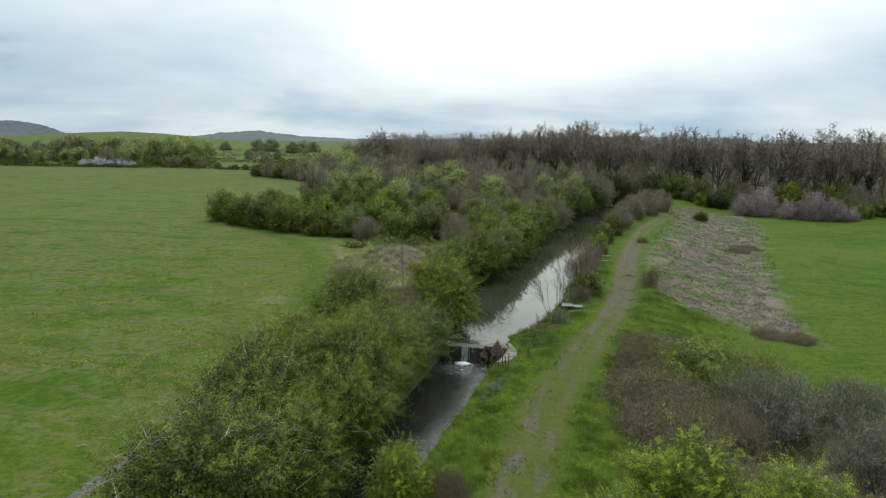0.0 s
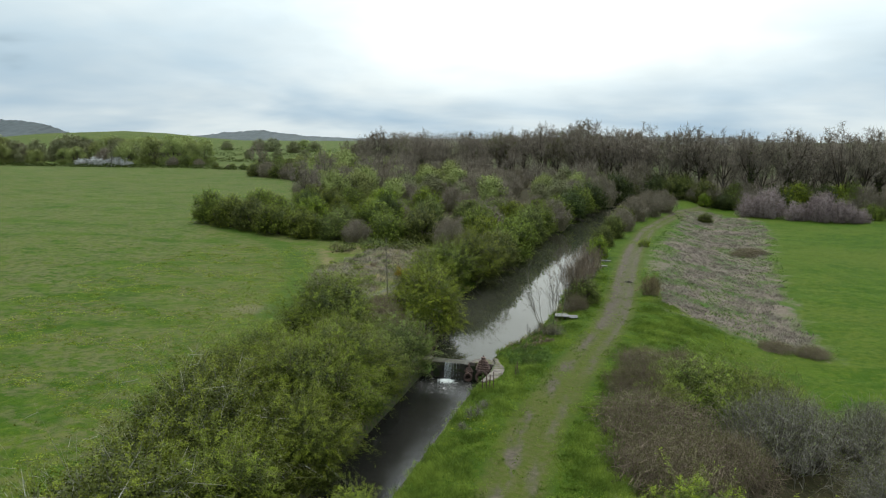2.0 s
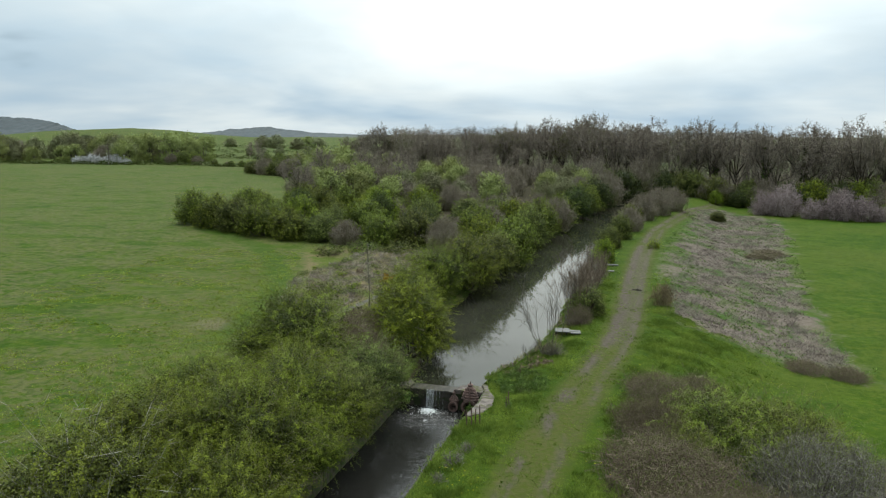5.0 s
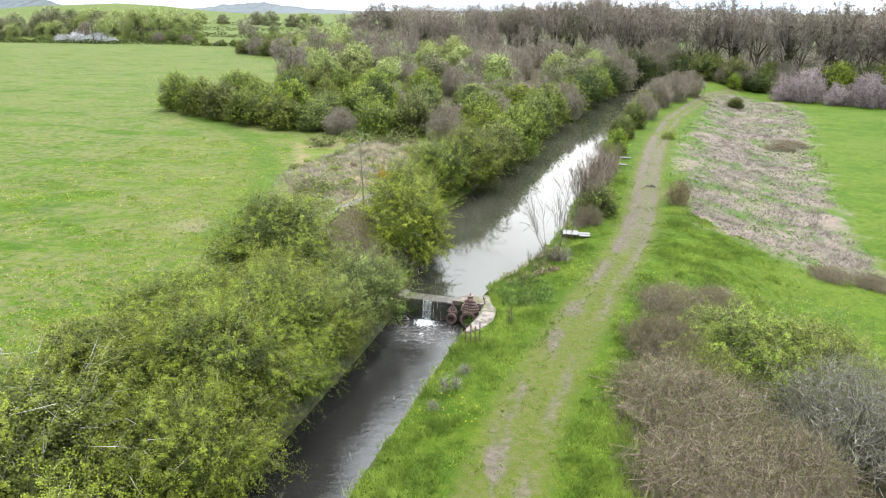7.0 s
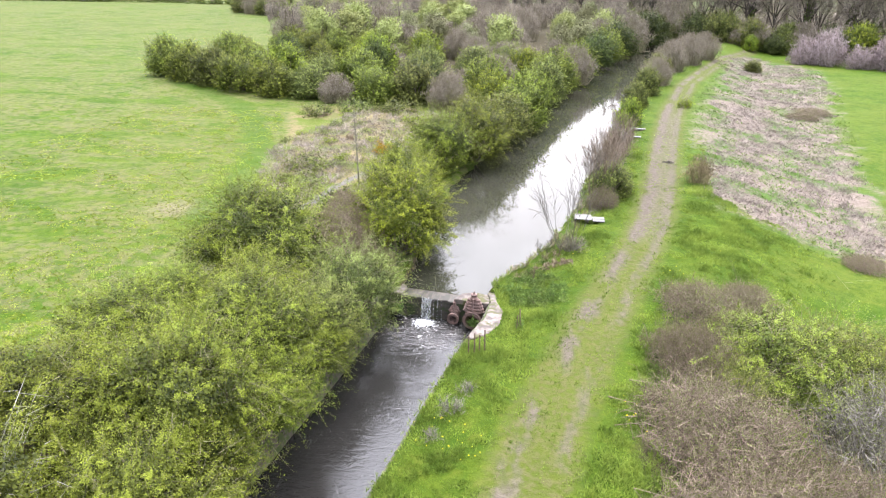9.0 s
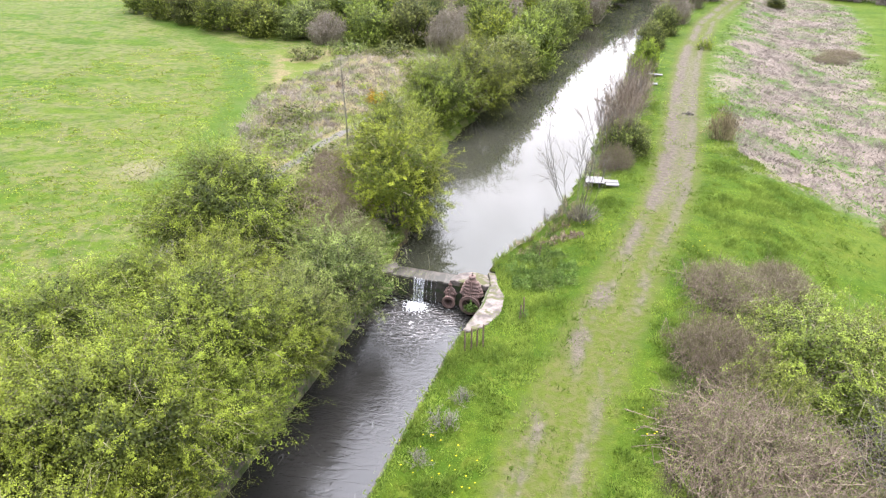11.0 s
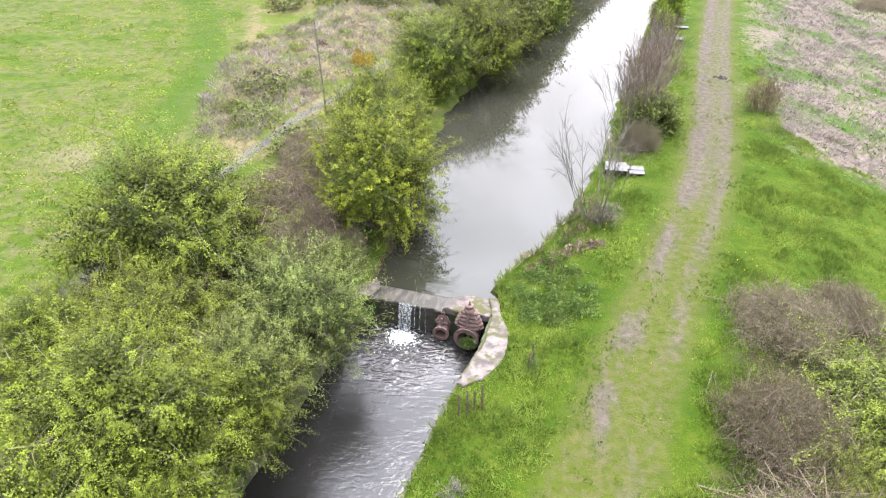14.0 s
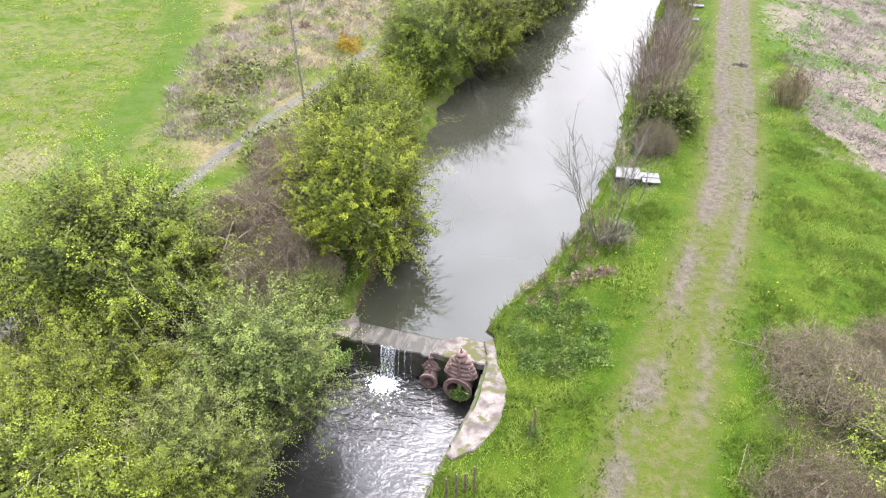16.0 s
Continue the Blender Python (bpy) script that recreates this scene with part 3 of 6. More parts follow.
def leafy(name, seed, r, h, sprays, per, leaf, mats, droop=0.25, reach=0.30, count=8, fill=0.35, low=0.28, stiff=0.55, bare_low=0.0, dead=0.06, twig_width=0.008):
    """A bush or small tree in leaf: stems, long arching shoots set with leaves, and a few dead grey ones."""
    rng = np.random.RandomState(seed)
    root = new(name)
    masses = lobes(rng, r, h, count, low)
    wood, twig, green = Soup(), Soup(), Soup()
    stems(wood, rng, [m + rng.normal(size=3) * 0.1 for m, _ in masses], 0.05 + 0.012 * h)
    weights = np.array([s * s for _, s in masses])
    pick = rng.choice(len(masses), sprays, p=weights / weights.sum())
    centre = np.array([m for m, _ in masses])[pick]
    size = np.array([s for _, s in masses])[pick][:, None]
    d = unit(rng.normal(size=(sprays, 3)) * np.array([1, 1, 0.85]) + np.array([0, 0, 0.30]))
    start = centre + d * size * rng.uniform(0.35, 0.85, (sprays, 1))
    heart = np.array([0, 0, h * 0.32])
    away = unit(start - heart)
    way = unit(d * stiff * 0.6 + away * stiff * 0.5 + unit(rng.normal(size=(sprays, 3))) * (1 - stiff) * 0.8 + np.array([0, 0, 0.30]))
    span = r * reach * rng.gamma(4.0, 0.25, (sprays, 1)).clip(0.45, 2.2)
    sag = np.array([0, 0, -1.0]) * span * droop * rng.uniform(0.2, 1.6, (sprays, 1))
    mid = start + way * span * 0.55 - sag * 0.15
    end = start + way * span + sag
    keep = end[:, 2] > 0.12
    start, mid, end, centre, span = start[keep], mid[keep], end[keep], centre[keep], span[keep]
    k = len(start)
    bare = rng.uniform(size=k) < dead
    flat = np.cross(end - start, rng.normal(size=start.shape))
    twig.slivers(start, mid + (mid - start) * 0.15, twig_width, flat)
    twig.slivers(mid, end, twig_width * 0.8, flat)
    for _ in range(3):
        side = mid[bare] + rng.uniform(-0.3, 0.8, (bare.sum(), 1)) * (end - mid)[bare]
        twig.slivers(side, side + unit((end - mid)[bare] + rng.normal(size=side.shape) * 0.35 * span[bare]) * span[bare] * 0.4, twig_width, rng.normal(size=side.shape))
    inner = rng.choice(k, k // 6)
    twig.sticks(centre[inner], start[inner], 0.022, 0.012)
    t = rng.beta(1.5, 1.0, (k, per, 1))
    at = (1 - t) ** 2 * start[:, None] + 2 * t * (1 - t) * mid[:, None] + t ** 2 * end[:, None]
    # short side shoots, each holding a tuft of leaves
    tufts = 7
    which = rng.randint(0, tufts, (k, per, 1))
    tuft_t = rng.uniform(0.2, 1.0, (k, tufts, 3))
    lean = rng.normal(size=(k, tufts, 3)) * (0.03 + 0.09 * span[:, None]) * (1.25 - tuft_t)
    at = at + np.take_along_axis(lean, np.broadcast_to(which, (k, per, 3)), 1) * rng.uniform(0.0, 1.0, (k, per, 1)) + rng.normal(size=(k, per, 3)) * (0.012 + 0.016 * span[:, None])
    go = unit((end - start)[:, None] + rng.normal(size=(k, per, 3)) * span[:, None] * 0.8)
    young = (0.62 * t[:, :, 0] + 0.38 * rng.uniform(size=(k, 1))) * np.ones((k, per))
    ok = (np.broadcast_to(~bare[:, None], (k, per))).reshape(-1)
    at, go, young = at.reshape(-1, 3), go.reshape(-1, 3), young.reshape(-1)
    ln = leaf * rng.uniform(0.6, 1.35, len(at))
    ok = ok & (at[:, 2] > 0.05) & ((at[:, 2] > h * 0.35) | (rng.uniform(size=len(at)) > bare_low))
    face = unit(unit(at - np.repeat(centre, per, 0)) + 0.8 * unit(at - heart) + np.array([0, 0, 0.25]))
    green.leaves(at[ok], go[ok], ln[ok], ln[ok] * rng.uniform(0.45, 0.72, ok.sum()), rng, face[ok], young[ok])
    # fill leaves inside the crown, coloured almost black in place of shade
    more = int(len(at) * fill)
    pick = rng.choice(len(masses), more, p=weights / weights.sum())
    p = np.array([m for m, _ in masses])[pick] + unit(rng.normal(size=(more, 3))) * np.array([s for _, s in masses])[pick][:, None] * rng.uniform(0.25, 0.86, (more, 1))
    p = p[p[:, 2] > 0.05]
    ln = leaf * rng.uniform(1.2, 2.2, len(p))
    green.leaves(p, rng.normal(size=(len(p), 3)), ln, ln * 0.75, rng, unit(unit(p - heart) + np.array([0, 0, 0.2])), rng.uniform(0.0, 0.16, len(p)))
    tagged(wood.out("trunk", mats[0], root), kind="stuff")
    tagged(twig.out("branchwork", mats[1], root), kind="stuff")
    tagged(green.out("foliage", mats[2], root), kind="stuff")
    return root


def twiggy(name, seed, r, h, shoots, mats, arch=0.2, branch=5, thick=0.010, buds=0, bud=0.05, upright=0.5, tangle=0.06):
    """A bare shrub or bramble: shoots from the base that fork into thin twigs."""
    rng = np.random.RandomState(seed)
    root = new(name)
    wood, twig, green = Soup(), Soup(), Soup()
    a, q = rng.uniform(0, 6.283, shoots), np.sqrt(rng.uniform(0, 1, shoots))
    base = np.stack([np.cos(a) * q * r * (1 - upright), np.sin(a) * q * r * (1 - upright), np.full(shoots, -0.05)], 1)
    lump = 0.75 + 0.25 * np.sin(a * 3 + seed) * np.cos(a * 2)
    tip = np.stack([np.cos(a) * q * r * lump, np.sin(a) * q * r * lump, h * (1 - 0.5 * q ** 2) * rng.uniform(0.65, 1.0, shoots)], 1)
    tip[:, :2] += rng.normal(size=(shoots, 2)) * r * 0.12
    over = tip + unit(rng.normal(size=(shoots, 3)) * np.array([1, 1, 0.1])) * r * arch - np.array([0, 0, 1]) * h * arch * 0.5
    m1 = base * 0.55 + tip * 0.45 + rng.normal(size=(shoots, 3)) * tangle * r
    wood.sticks(base, m1, thick * 2.2, thick * 1.6)
    wood.sticks(m1, tip, thick * 1.6, thick * 1.1)
    twig.sticks(tip, over, thick * 1.0, thick * 0.5)
    for _ in range(branch):
        t = rng.uniform(0.15, 1.0, (shoots, 1))
        s = np.where(rng.uniform(size=(shoots, 1)) < 0.5, m1 * (1 - t) + tip * t, tip * (1 - t) + over * t)
        e = s + unit(unit(tip - base) * (0.5 if tangle < 0.1 else 0.15) + rng.normal(size=(shoots, 3)) * 0.75) * rng.uniform(0.12, 0.34, (shoots, 1)) * r * (1.0 if tangle < 0.1 else 0.6)
        e2 = e + unit(unit(e - s) + rng.normal(size=(shoots, 3)) * 0.5) * rng.uniform(0.06, 0.2, (shoots, 1)) * r
        ok = (e[:, 2] > 0.03) & (e2[:, 2] > 0.0)
        twig.sticks(s[ok], e[ok], thick * 0.7, thick * 0.5)
        twig.slivers(e[ok], e2[ok], thick * 0.6, np.cross(e2[ok] - e[ok], rng.normal(size=(ok.sum(), 3))))
        if buds:
            w = np.repeat(np.arange(shoots)[ok], buds)
            t = rng.uniform(0, 1, (len(w), 1))
            p = np.where(rng.uniform(size=(len(w), 1)) < 0.5, s[w] * (1 - t) + e[w] * t, e[w] * (1 - t) + e2[w] * t) + rng.normal(size=(len(w), 3)) * 0.03
            ln = bud * rng.uniform(0.6, 1.4, len(w))
            green.leaves(p, rng.normal(size=(len(w), 3)), ln, ln * 0.7, rng)
    tagged(wood.out("stool", mats[0], root), kind="stuff")
    tagged(twig.out("branchwork", mats[1], root), kind="stuff")
    if buds:
        tagged(green.out("foliage", mats[2], root), kind="stuff")
    return root


def bare_tree(name, seed, h, r, mats, twigs=8000, leaf=0, trunk=0.27, ivy=0):
    """A woodland tree in early spring: trunk, spreading limbs that fork, and a rounded haze of fine twigs."""
    rng = np.random.RandomState(seed)
    root = new(name)
    wood, twig, green = Soup(), Soup(), Soup()
    fork = np.array([rng.uniform(-0.3, 0.3), rng.uniform(-0.3, 0.3), h * rng.uniform(0.20, 0.30)])
    crown = np.array([0, 0, h * 0.60])
    wood.sticks([[0, 0, -0.5]], [fork], [trunk], [trunk * 0.75])
    limbs, boughs = 14, []
    for i in range(limbs):
        a, q = i * 2.399 + rng.uniform(-0.3, 0.3), math.sqrt((i + 0.3) / limbs)
        up = math.sqrt(max(0.0, 1 - q * q * 0.92))
        m = crown + np.array([math.cos(a) * q * r, math.sin(a) * q * r, up * h * 0.36 - (0.16 * h if i % 3 == 2 else 0)]) * rng.uniform(0.78, 0.95)
        j = fork + np.array([0, 0, rng.uniform(-0.08, 0.16) * h])
        k = j * 0.5 + m * 0.5 + rng.normal(size=3) * 0.5 + np.array([math.cos(a), math.sin(a), 0]) * q * r * 0.15
        wood.sticks([j, k], [k, m], [trunk * 0.5, trunk * 0.26], [trunk * 0.26, trunk * 0.10])
        for t in (0.1, 0.35, 0.6, 0.8, 1.0):
            for _ in range(4):
                b = k * (1 - t) + m * t
                boughs.append((b, b + unit(unit(b - crown) * 0.7 + rng.normal(size=3) * 0.7) * r * rng.uniform(0.14, 0.30)))
    b, e = np.array([p for p, _ in boughs]), np.array([p for _, p in boughs])
    wood.sticks(b, e, trunk * 0.09, 0.02)
    pick = rng.choice(len(b), len(b) * 4)
    t = rng.uniform(0.3, 1.0, (len(pick), 1))
    b2 = b[pick] * (1 - t) + e[pick] * t
    e2 = b2 + unit(unit(b2 - crown) * 0.5 + rng.normal(size=b2.shape) * 0.7) * r * rng.uniform(0.08, 0.18, (len(pick), 1))
    twig.slivers(b2, e2, 0.04, rng.normal(size=b2.shape))
    pick = rng.choice(len(b2), twigs)
    t = rng.uniform(0.2, 1.0, (twigs, 1))
    a = b2[pick] * (1 - t) + e2[pick] * t
    tip = a + unit(unit(e2[pick] - b2[pick]) * 0.4 + rng.normal(size=(twigs, 3)) * 0.6) * rng.uniform(0.35, 0.95, (twigs, 1)) * (h / 19)
    twig.slivers(a, tip, rng.uniform(0.018, 0.04, (twigs, 1)), rng.normal(size=(twigs, 3)))
    wood.out("trunk", mats[0], root)
    tagged(twig.out("branchwork", mats[1], root), kind="stuff")
    if leaf:
        k = rng.choice(twigs, leaf)
        green.leaves(tip[k] + rng.normal(size=(leaf, 3)) * 0.25, rng.normal(size=(leaf, 3)), rng.uniform(0.2, 0.4, leaf), rng.uniform(0.15, 0.3, leaf), rng)
    if ivy:
        a, z = rng.uniform(0, 6.28, ivy), h * rng.beta(1.2, 1.6, ivy) * 0.75
        out = (trunk + 0.25 + rng.uniform(0, 0.7, ivy) * np.sin(z * 1.3 + 1) ** 2)
        green.leaves(np.stack([np.cos(a) * out, np.sin(a) * out, z], 1), rng.normal(size=(ivy, 3)), 0.4, 0.35, rng)
    if leaf or ivy:
        tagged(green.out("foliage", mats[2], root), kind="stuff")
    return root


def put(source, x, y, s=1.0, turn=0.0, label="", category="", group="", sz=None, sink=0.05):
    """Stand a copy of a plant on the ground."""
    m = pose(x, y, place(x, y, sink), 0, 0, turn) @ Matrix.Diagonal((s, s, sz or s, 1))
    ob = copy_thing(source, m)
    return tagged(ob, label, category, group)


def box(bm, x0, x1, y0, y1, z0, z1):
    vs = [bm.verts.new((x, y, z)) for z in (z0, z1) for x, y in ((x0, y0), (x1, y0), (x1, y1), (x0, y1))]
    for f in ((3, 2, 1, 0), (4, 5, 6, 7), (0, 1, 5, 4), (1, 2, 6, 5), (2, 3, 7, 6), (3, 0, 4, 7)):
        bm.faces.new([vs[i] for i in f])
    return vs


def worn_box(x0, x1, y0, y1, z0, z1, bevel=0.02, rough=0.0, seed=0, cuts=0):
    bm = bmesh.new()
    box(bm, x0, x1, y0, y1, z0, z1)
    if cuts:
        bmesh.ops.subdivide_edges(bm, edges=bm.edges[:], cuts=cuts, use_grid_fill=True)
    if bevel:
        bmesh.ops.bevel(bm, geom=[e for e in bm.edges if e.calc_face_angle(0) > 0.5], offset=bevel, segments=1, affect="EDGES")
    if rough:
        r = random.Random(seed)
        for v in bm.verts:
            v.co += Vector((r.uniform(-1, 1), r.uniform(-1, 1), r.uniform(-1, 1))) * rough
    return bm


# ---- large structure ----
def steps(*runs):
    """Values in runs of (end, step), from 0."""
    out = [0.0]
    for end, step in runs:
        while out[-1] < end - 1e-6:
            out.append(out[-1] + step)
    return out


def build_ground():
    ys = [-120 + 4 * i for i in range(32)]
    ys += [8 + 0.5 * i for i in range(150)]
    ys += [83 + 2 * i for i in range(70)]
    y, s = 225.0, 4.0
    while y < 4800:
        ys.append(y)
        s *= 1.13
        y += s
    side = np.array(steps((20, 0.55), (50, 1.6), (200, 8), (500, 30), (1000, 80), (2600, 250)))
    cut = np.array([0, 0.02, 0.06, 0.14, 0.5, 0.86, 0.94, 0.98, 1.0])
    ys = np.array(ys)[:, None]
    xl, xr = left_bank(ys), right_bank(ys)
    behind = np.where(ys < 42.3, 1.0, 0.0)
    xl, xr = xl - 0.34 * behind, xr + 0.10 * behind
    channel = xl + 0.02 + (xr - xl - 0.04) * cut[None]
    x = np.concatenate([xl - side[None, ::-1], channel, xr + side[None]], 1)
    y = np.broadcast_to(ys, x.shape)
    z = height(x, y)
    lock = y < 42.2
    inner = np.zeros(x.shape, bool)
    inner[:, len(side):len(side) + 9] = True
    deep = np.minimum(x - xl, xr - x)
    closed = smooth(215, 235, y)
    bed_up = (-0.22 - 1.4 * smooth(0.0, 1.6, deep)) * (1 - closed)
    z = np.where(inner, np.where(lock, -3.0, bed_up), z)
    rows, cols = x.shape
    verts = np.stack([x, y, z], 2).reshape(-1, 3)
    i = np.arange(rows * cols).reshape(rows, cols)
    faces = np.stack([i[:-1, :-1], i[:-1, 1:], i[1:, 1:], i[1:, :-1]], 2).reshape(-1, 4)
    ob = mesh_object("ground", verts, faces, M["ground"], smooth_faces=True)
    X, Y = verts[:, 0], verts[:, 1]
    values = {"track": X - track_mid(Y), "bank": X - right_bank(Y), "dry": inside(DRY, X, Y), "rough": inside(ROUGH, X, Y), "mown": along(MOWN, X, Y),
              "gravel": along(GRAVEL, X, Y), "litter": np.max([inside(t, X, Y) for t in THICKETS], 0), "bed": smooth(-0.30, -0.55, verts[:, 2]) * inner.reshape(-1), "worn": np.hypot((X + 23.2) / 1.5, (Y - 50.3) / 1.0),
              "wear": 0.11 * smooth(43, 54, Y) - 0.05 * smooth(85, 110, Y) + 0.05 * smooth(24, 16, Y)}
    for name, v in values.items():
        ob.data.attributes.new(name, "FLOAT", "POINT").data.foreach_set("value", np.asarray(v, np.float32))
    tagged(ob, "spring pasture and towpath bank with worn earth ruts", "ground", kind="structure")


def ribbon(name, xs0, xs1, ys, z, mat, label, cols=10):
    ys = np.asarray(ys, float)
    f = np.linspace(0, 1, cols)[None]
    x = xs0(ys)[:, None] * (1 - f) + xs1(ys)[:, None] * f
    y = np.broadcast_to(ys[:, None], x.shape)
    v = np.stack([x, y, np.full(x.shape, z)], 2).reshape(-1, 3)
    i = np.arange(x.size).reshape(x.shape)
    faces = np.stack([i[:-1, :-1], i[:-1, 1:], i[1:, 1:], i[1:, :-1]], 2).reshape(-1, 4)
    ob = mesh_object(name, v, faces, mat, smooth_faces=True)
    return tagged(ob, label, "water", kind="structure")


build_ground()
WEIR = Matrix.Translation((-3.15, 41.72, 0)) @ Matrix.Rotation(radians(-10.0), 4, "Z")   # x along the sill, y upstream


def weir_xy(x, y):
    p = WEIR @ Vector((x, y, 0))
    return p.x, p.y


ribbon("water_upper", lambda y: left_bank(y) - 0.8, lambda y: right_bank(y) + 0.8, np.concatenate([[42.9], np.arange(43.3, 60, 0.5), np.arange(60, 236, 1.5)]), UPPER, M["still_water"],
       "still grey canal water mirroring the sky", 8)
for v in bpy.data.objects["water_upper"].data.vertices:
    if v.co.y < 43.0:
        v.co.y = 42.12 - 0.176 * (v.co.x + 3.15)
lower = ribbon("water_lower", lambda y: left_bank(y) - 0.05, lambda y: right_bank(y) + 0.05, np.concatenate([np.arange(-118, 20, 4), np.arange(20, 42.2, 0.35)]), LOWER, M["stirred_water"],
               "dark rippled water with foam streaks below the weir", 26)
co = np.array([v.co[:] for v in lower.data.vertices])
fx, fy = weir_xy(-0.45, -1.35)
stir = smooth(3.4, 0.5, np.hypot(co[:, 0] - fx, (co[:, 1] - fy) * 0.9))
lower.data.attributes.new("stir", "FLOAT", "POINT").data.foreach_set("value", stir.astype(np.float32))


def stone_wall(name, edge, y0, y1, thick, top, courses, outward, label, mat, seed, coping=0.0):
    """A lock wall: a core, and coursed stones proud of it as separate pieces."""
    rng = random.Random(seed)
    ys = np.arange(y0, y1 + 0.01, 1.0)
    v, f = [], []
    for y in ys:
        x = float(edge(y))
        for dx, z in ((0.03, -3.0), (0.03, top), (thick, top), (thick, -3.0)):
            v.append((x + outward * dx, y, z))
    for k in range(len(ys) - 1):
        for j in range(4):
            a, b = k * 4 + j, k * 4 + (j + 1) % 4
            f.append((a, b, b + 4, a + 4))
    f += [(0, 1, 2, 3), tuple(len(v) - 4 + j for j in (3, 2, 1, 0))]
    wall = mesh_object(name, v, f, mat)
    tagged(wall, label, "wall", kind="structure")
    meshes = []
    for k in range(6):
        bm = worn_box(-0.5, 0.5, -0.5, 0.5, -0.5, 0.5, 0.05, 0.025, seed + k)
        me = bpy.data.meshes.new("stone")
        bm.to_mesh(me)
        bm.free()
        me.materials.append(mat)
        meshes.append(me)
    course = (top - LOWER + 0.15) / courses
    for c in range(courses):
        y = y0 + rng.uniform(0, 0.4)
        while y < y1 - 0.3:
            ln = min(rng.uniform(0.45, 0.95), y1 - y)
            x0, x1 = float(edge(y)), float(edge(y + ln))
            o = new("stone", meshes[rng.randrange(6)])
            o.parent = wall
            ang = math.degrees(math.atan2(x0 - x1, ln))
            z = LOWER - 0.15 + course * (c + 0.5)
            o.matrix_basis = pose((x0 + x1) / 2 + outward * (0.10 + rng.uniform(-0.02, 0.02)), y + ln / 2, z, rng.uniform(-1, 1), rng.uniform(-2, 2), ang) @ Matrix.Diagonal((0.26, ln - 0.025, course - 0.025, 1))
            y += ln
    return wall


stone_wall("wall_left", left_bank, 18.0, 41.9, 0.8, -0.10, 4, -1, "overgrown stone side wall of the old lock", M["stone"], 5)
stone_wall("wall_right", right_bank, 18.0, 41.2, 0.7, -0.28, 4, 1, "damp stone side wall beside the towpath", M["stone"], 11)


def uneven_slab(name, outline, z, thick, mat, label, seed, parent=None, fine=0.22):
    """A flat slab with a broken outline, given by its corners."""
    rng = random.Random(seed)
    pts = []
    for (ax, ay), (bx, by) in zip(outline, outline[1:] + outline[:1]):
        k = max(1, int(math.hypot(bx - ax, by - ay) / fine))
        for i in range(k):
            t = i / k
            j = 0.0 if i == 0 else 0.05
            pts.append((ax + (bx - ax) * t + rng.uniform(-j, j), ay + (by - ay) * t + rng.uniform(-j, j)))
    bm = bmesh.new()
    top = [bm.verts.new((x, y, z)) for x, y in pts]
    low = [bm.verts.new((x, y, z - thick)) for x, y in pts]
    bm.faces.new(top)
    for i in range(len(pts)):
        j = (i + 1) % len(pts)
        bm.faces.new((top[j], top[i], low[i], low[j]))
    bmesh.ops.recalc_face_normals(bm, faces=bm.faces[:])
    bmesh.ops.bevel(bm, geom=[e for e in bm.edges if all(v in top for v in e.verts)], offset=0.03, segments=2, affect="EDGES")
    bmesh.ops.triangulate(bm, faces=[f for f in bm.faces if len(f.verts) > 4])
    return part(name, bm, mat, parent, label)


# concrete apron on the towpath side of the weir
apron = uneven_slab("concrete_apron", [(-0.26, 41.75), (-0.10, 41.0), (-0.08, 40.2), (-0.28, 38.8), (-0.72, 37.6), (-1.10, 36.65), (-0.86, 36.45), (-0.25, 36.85), (0.20, 37.45), (0.50, 38.0), (0.62, 38.6), (0.72, 39.4), (0.48, 40.1),
                                       (0.30, 40.6), (0.22, 41.2), (0.12, 41.7)], -0.16, 0.5, M["concrete"], "", 3)
tagged(apron, "pale cracked concrete apron beside the weir", "apron", kind="structure")


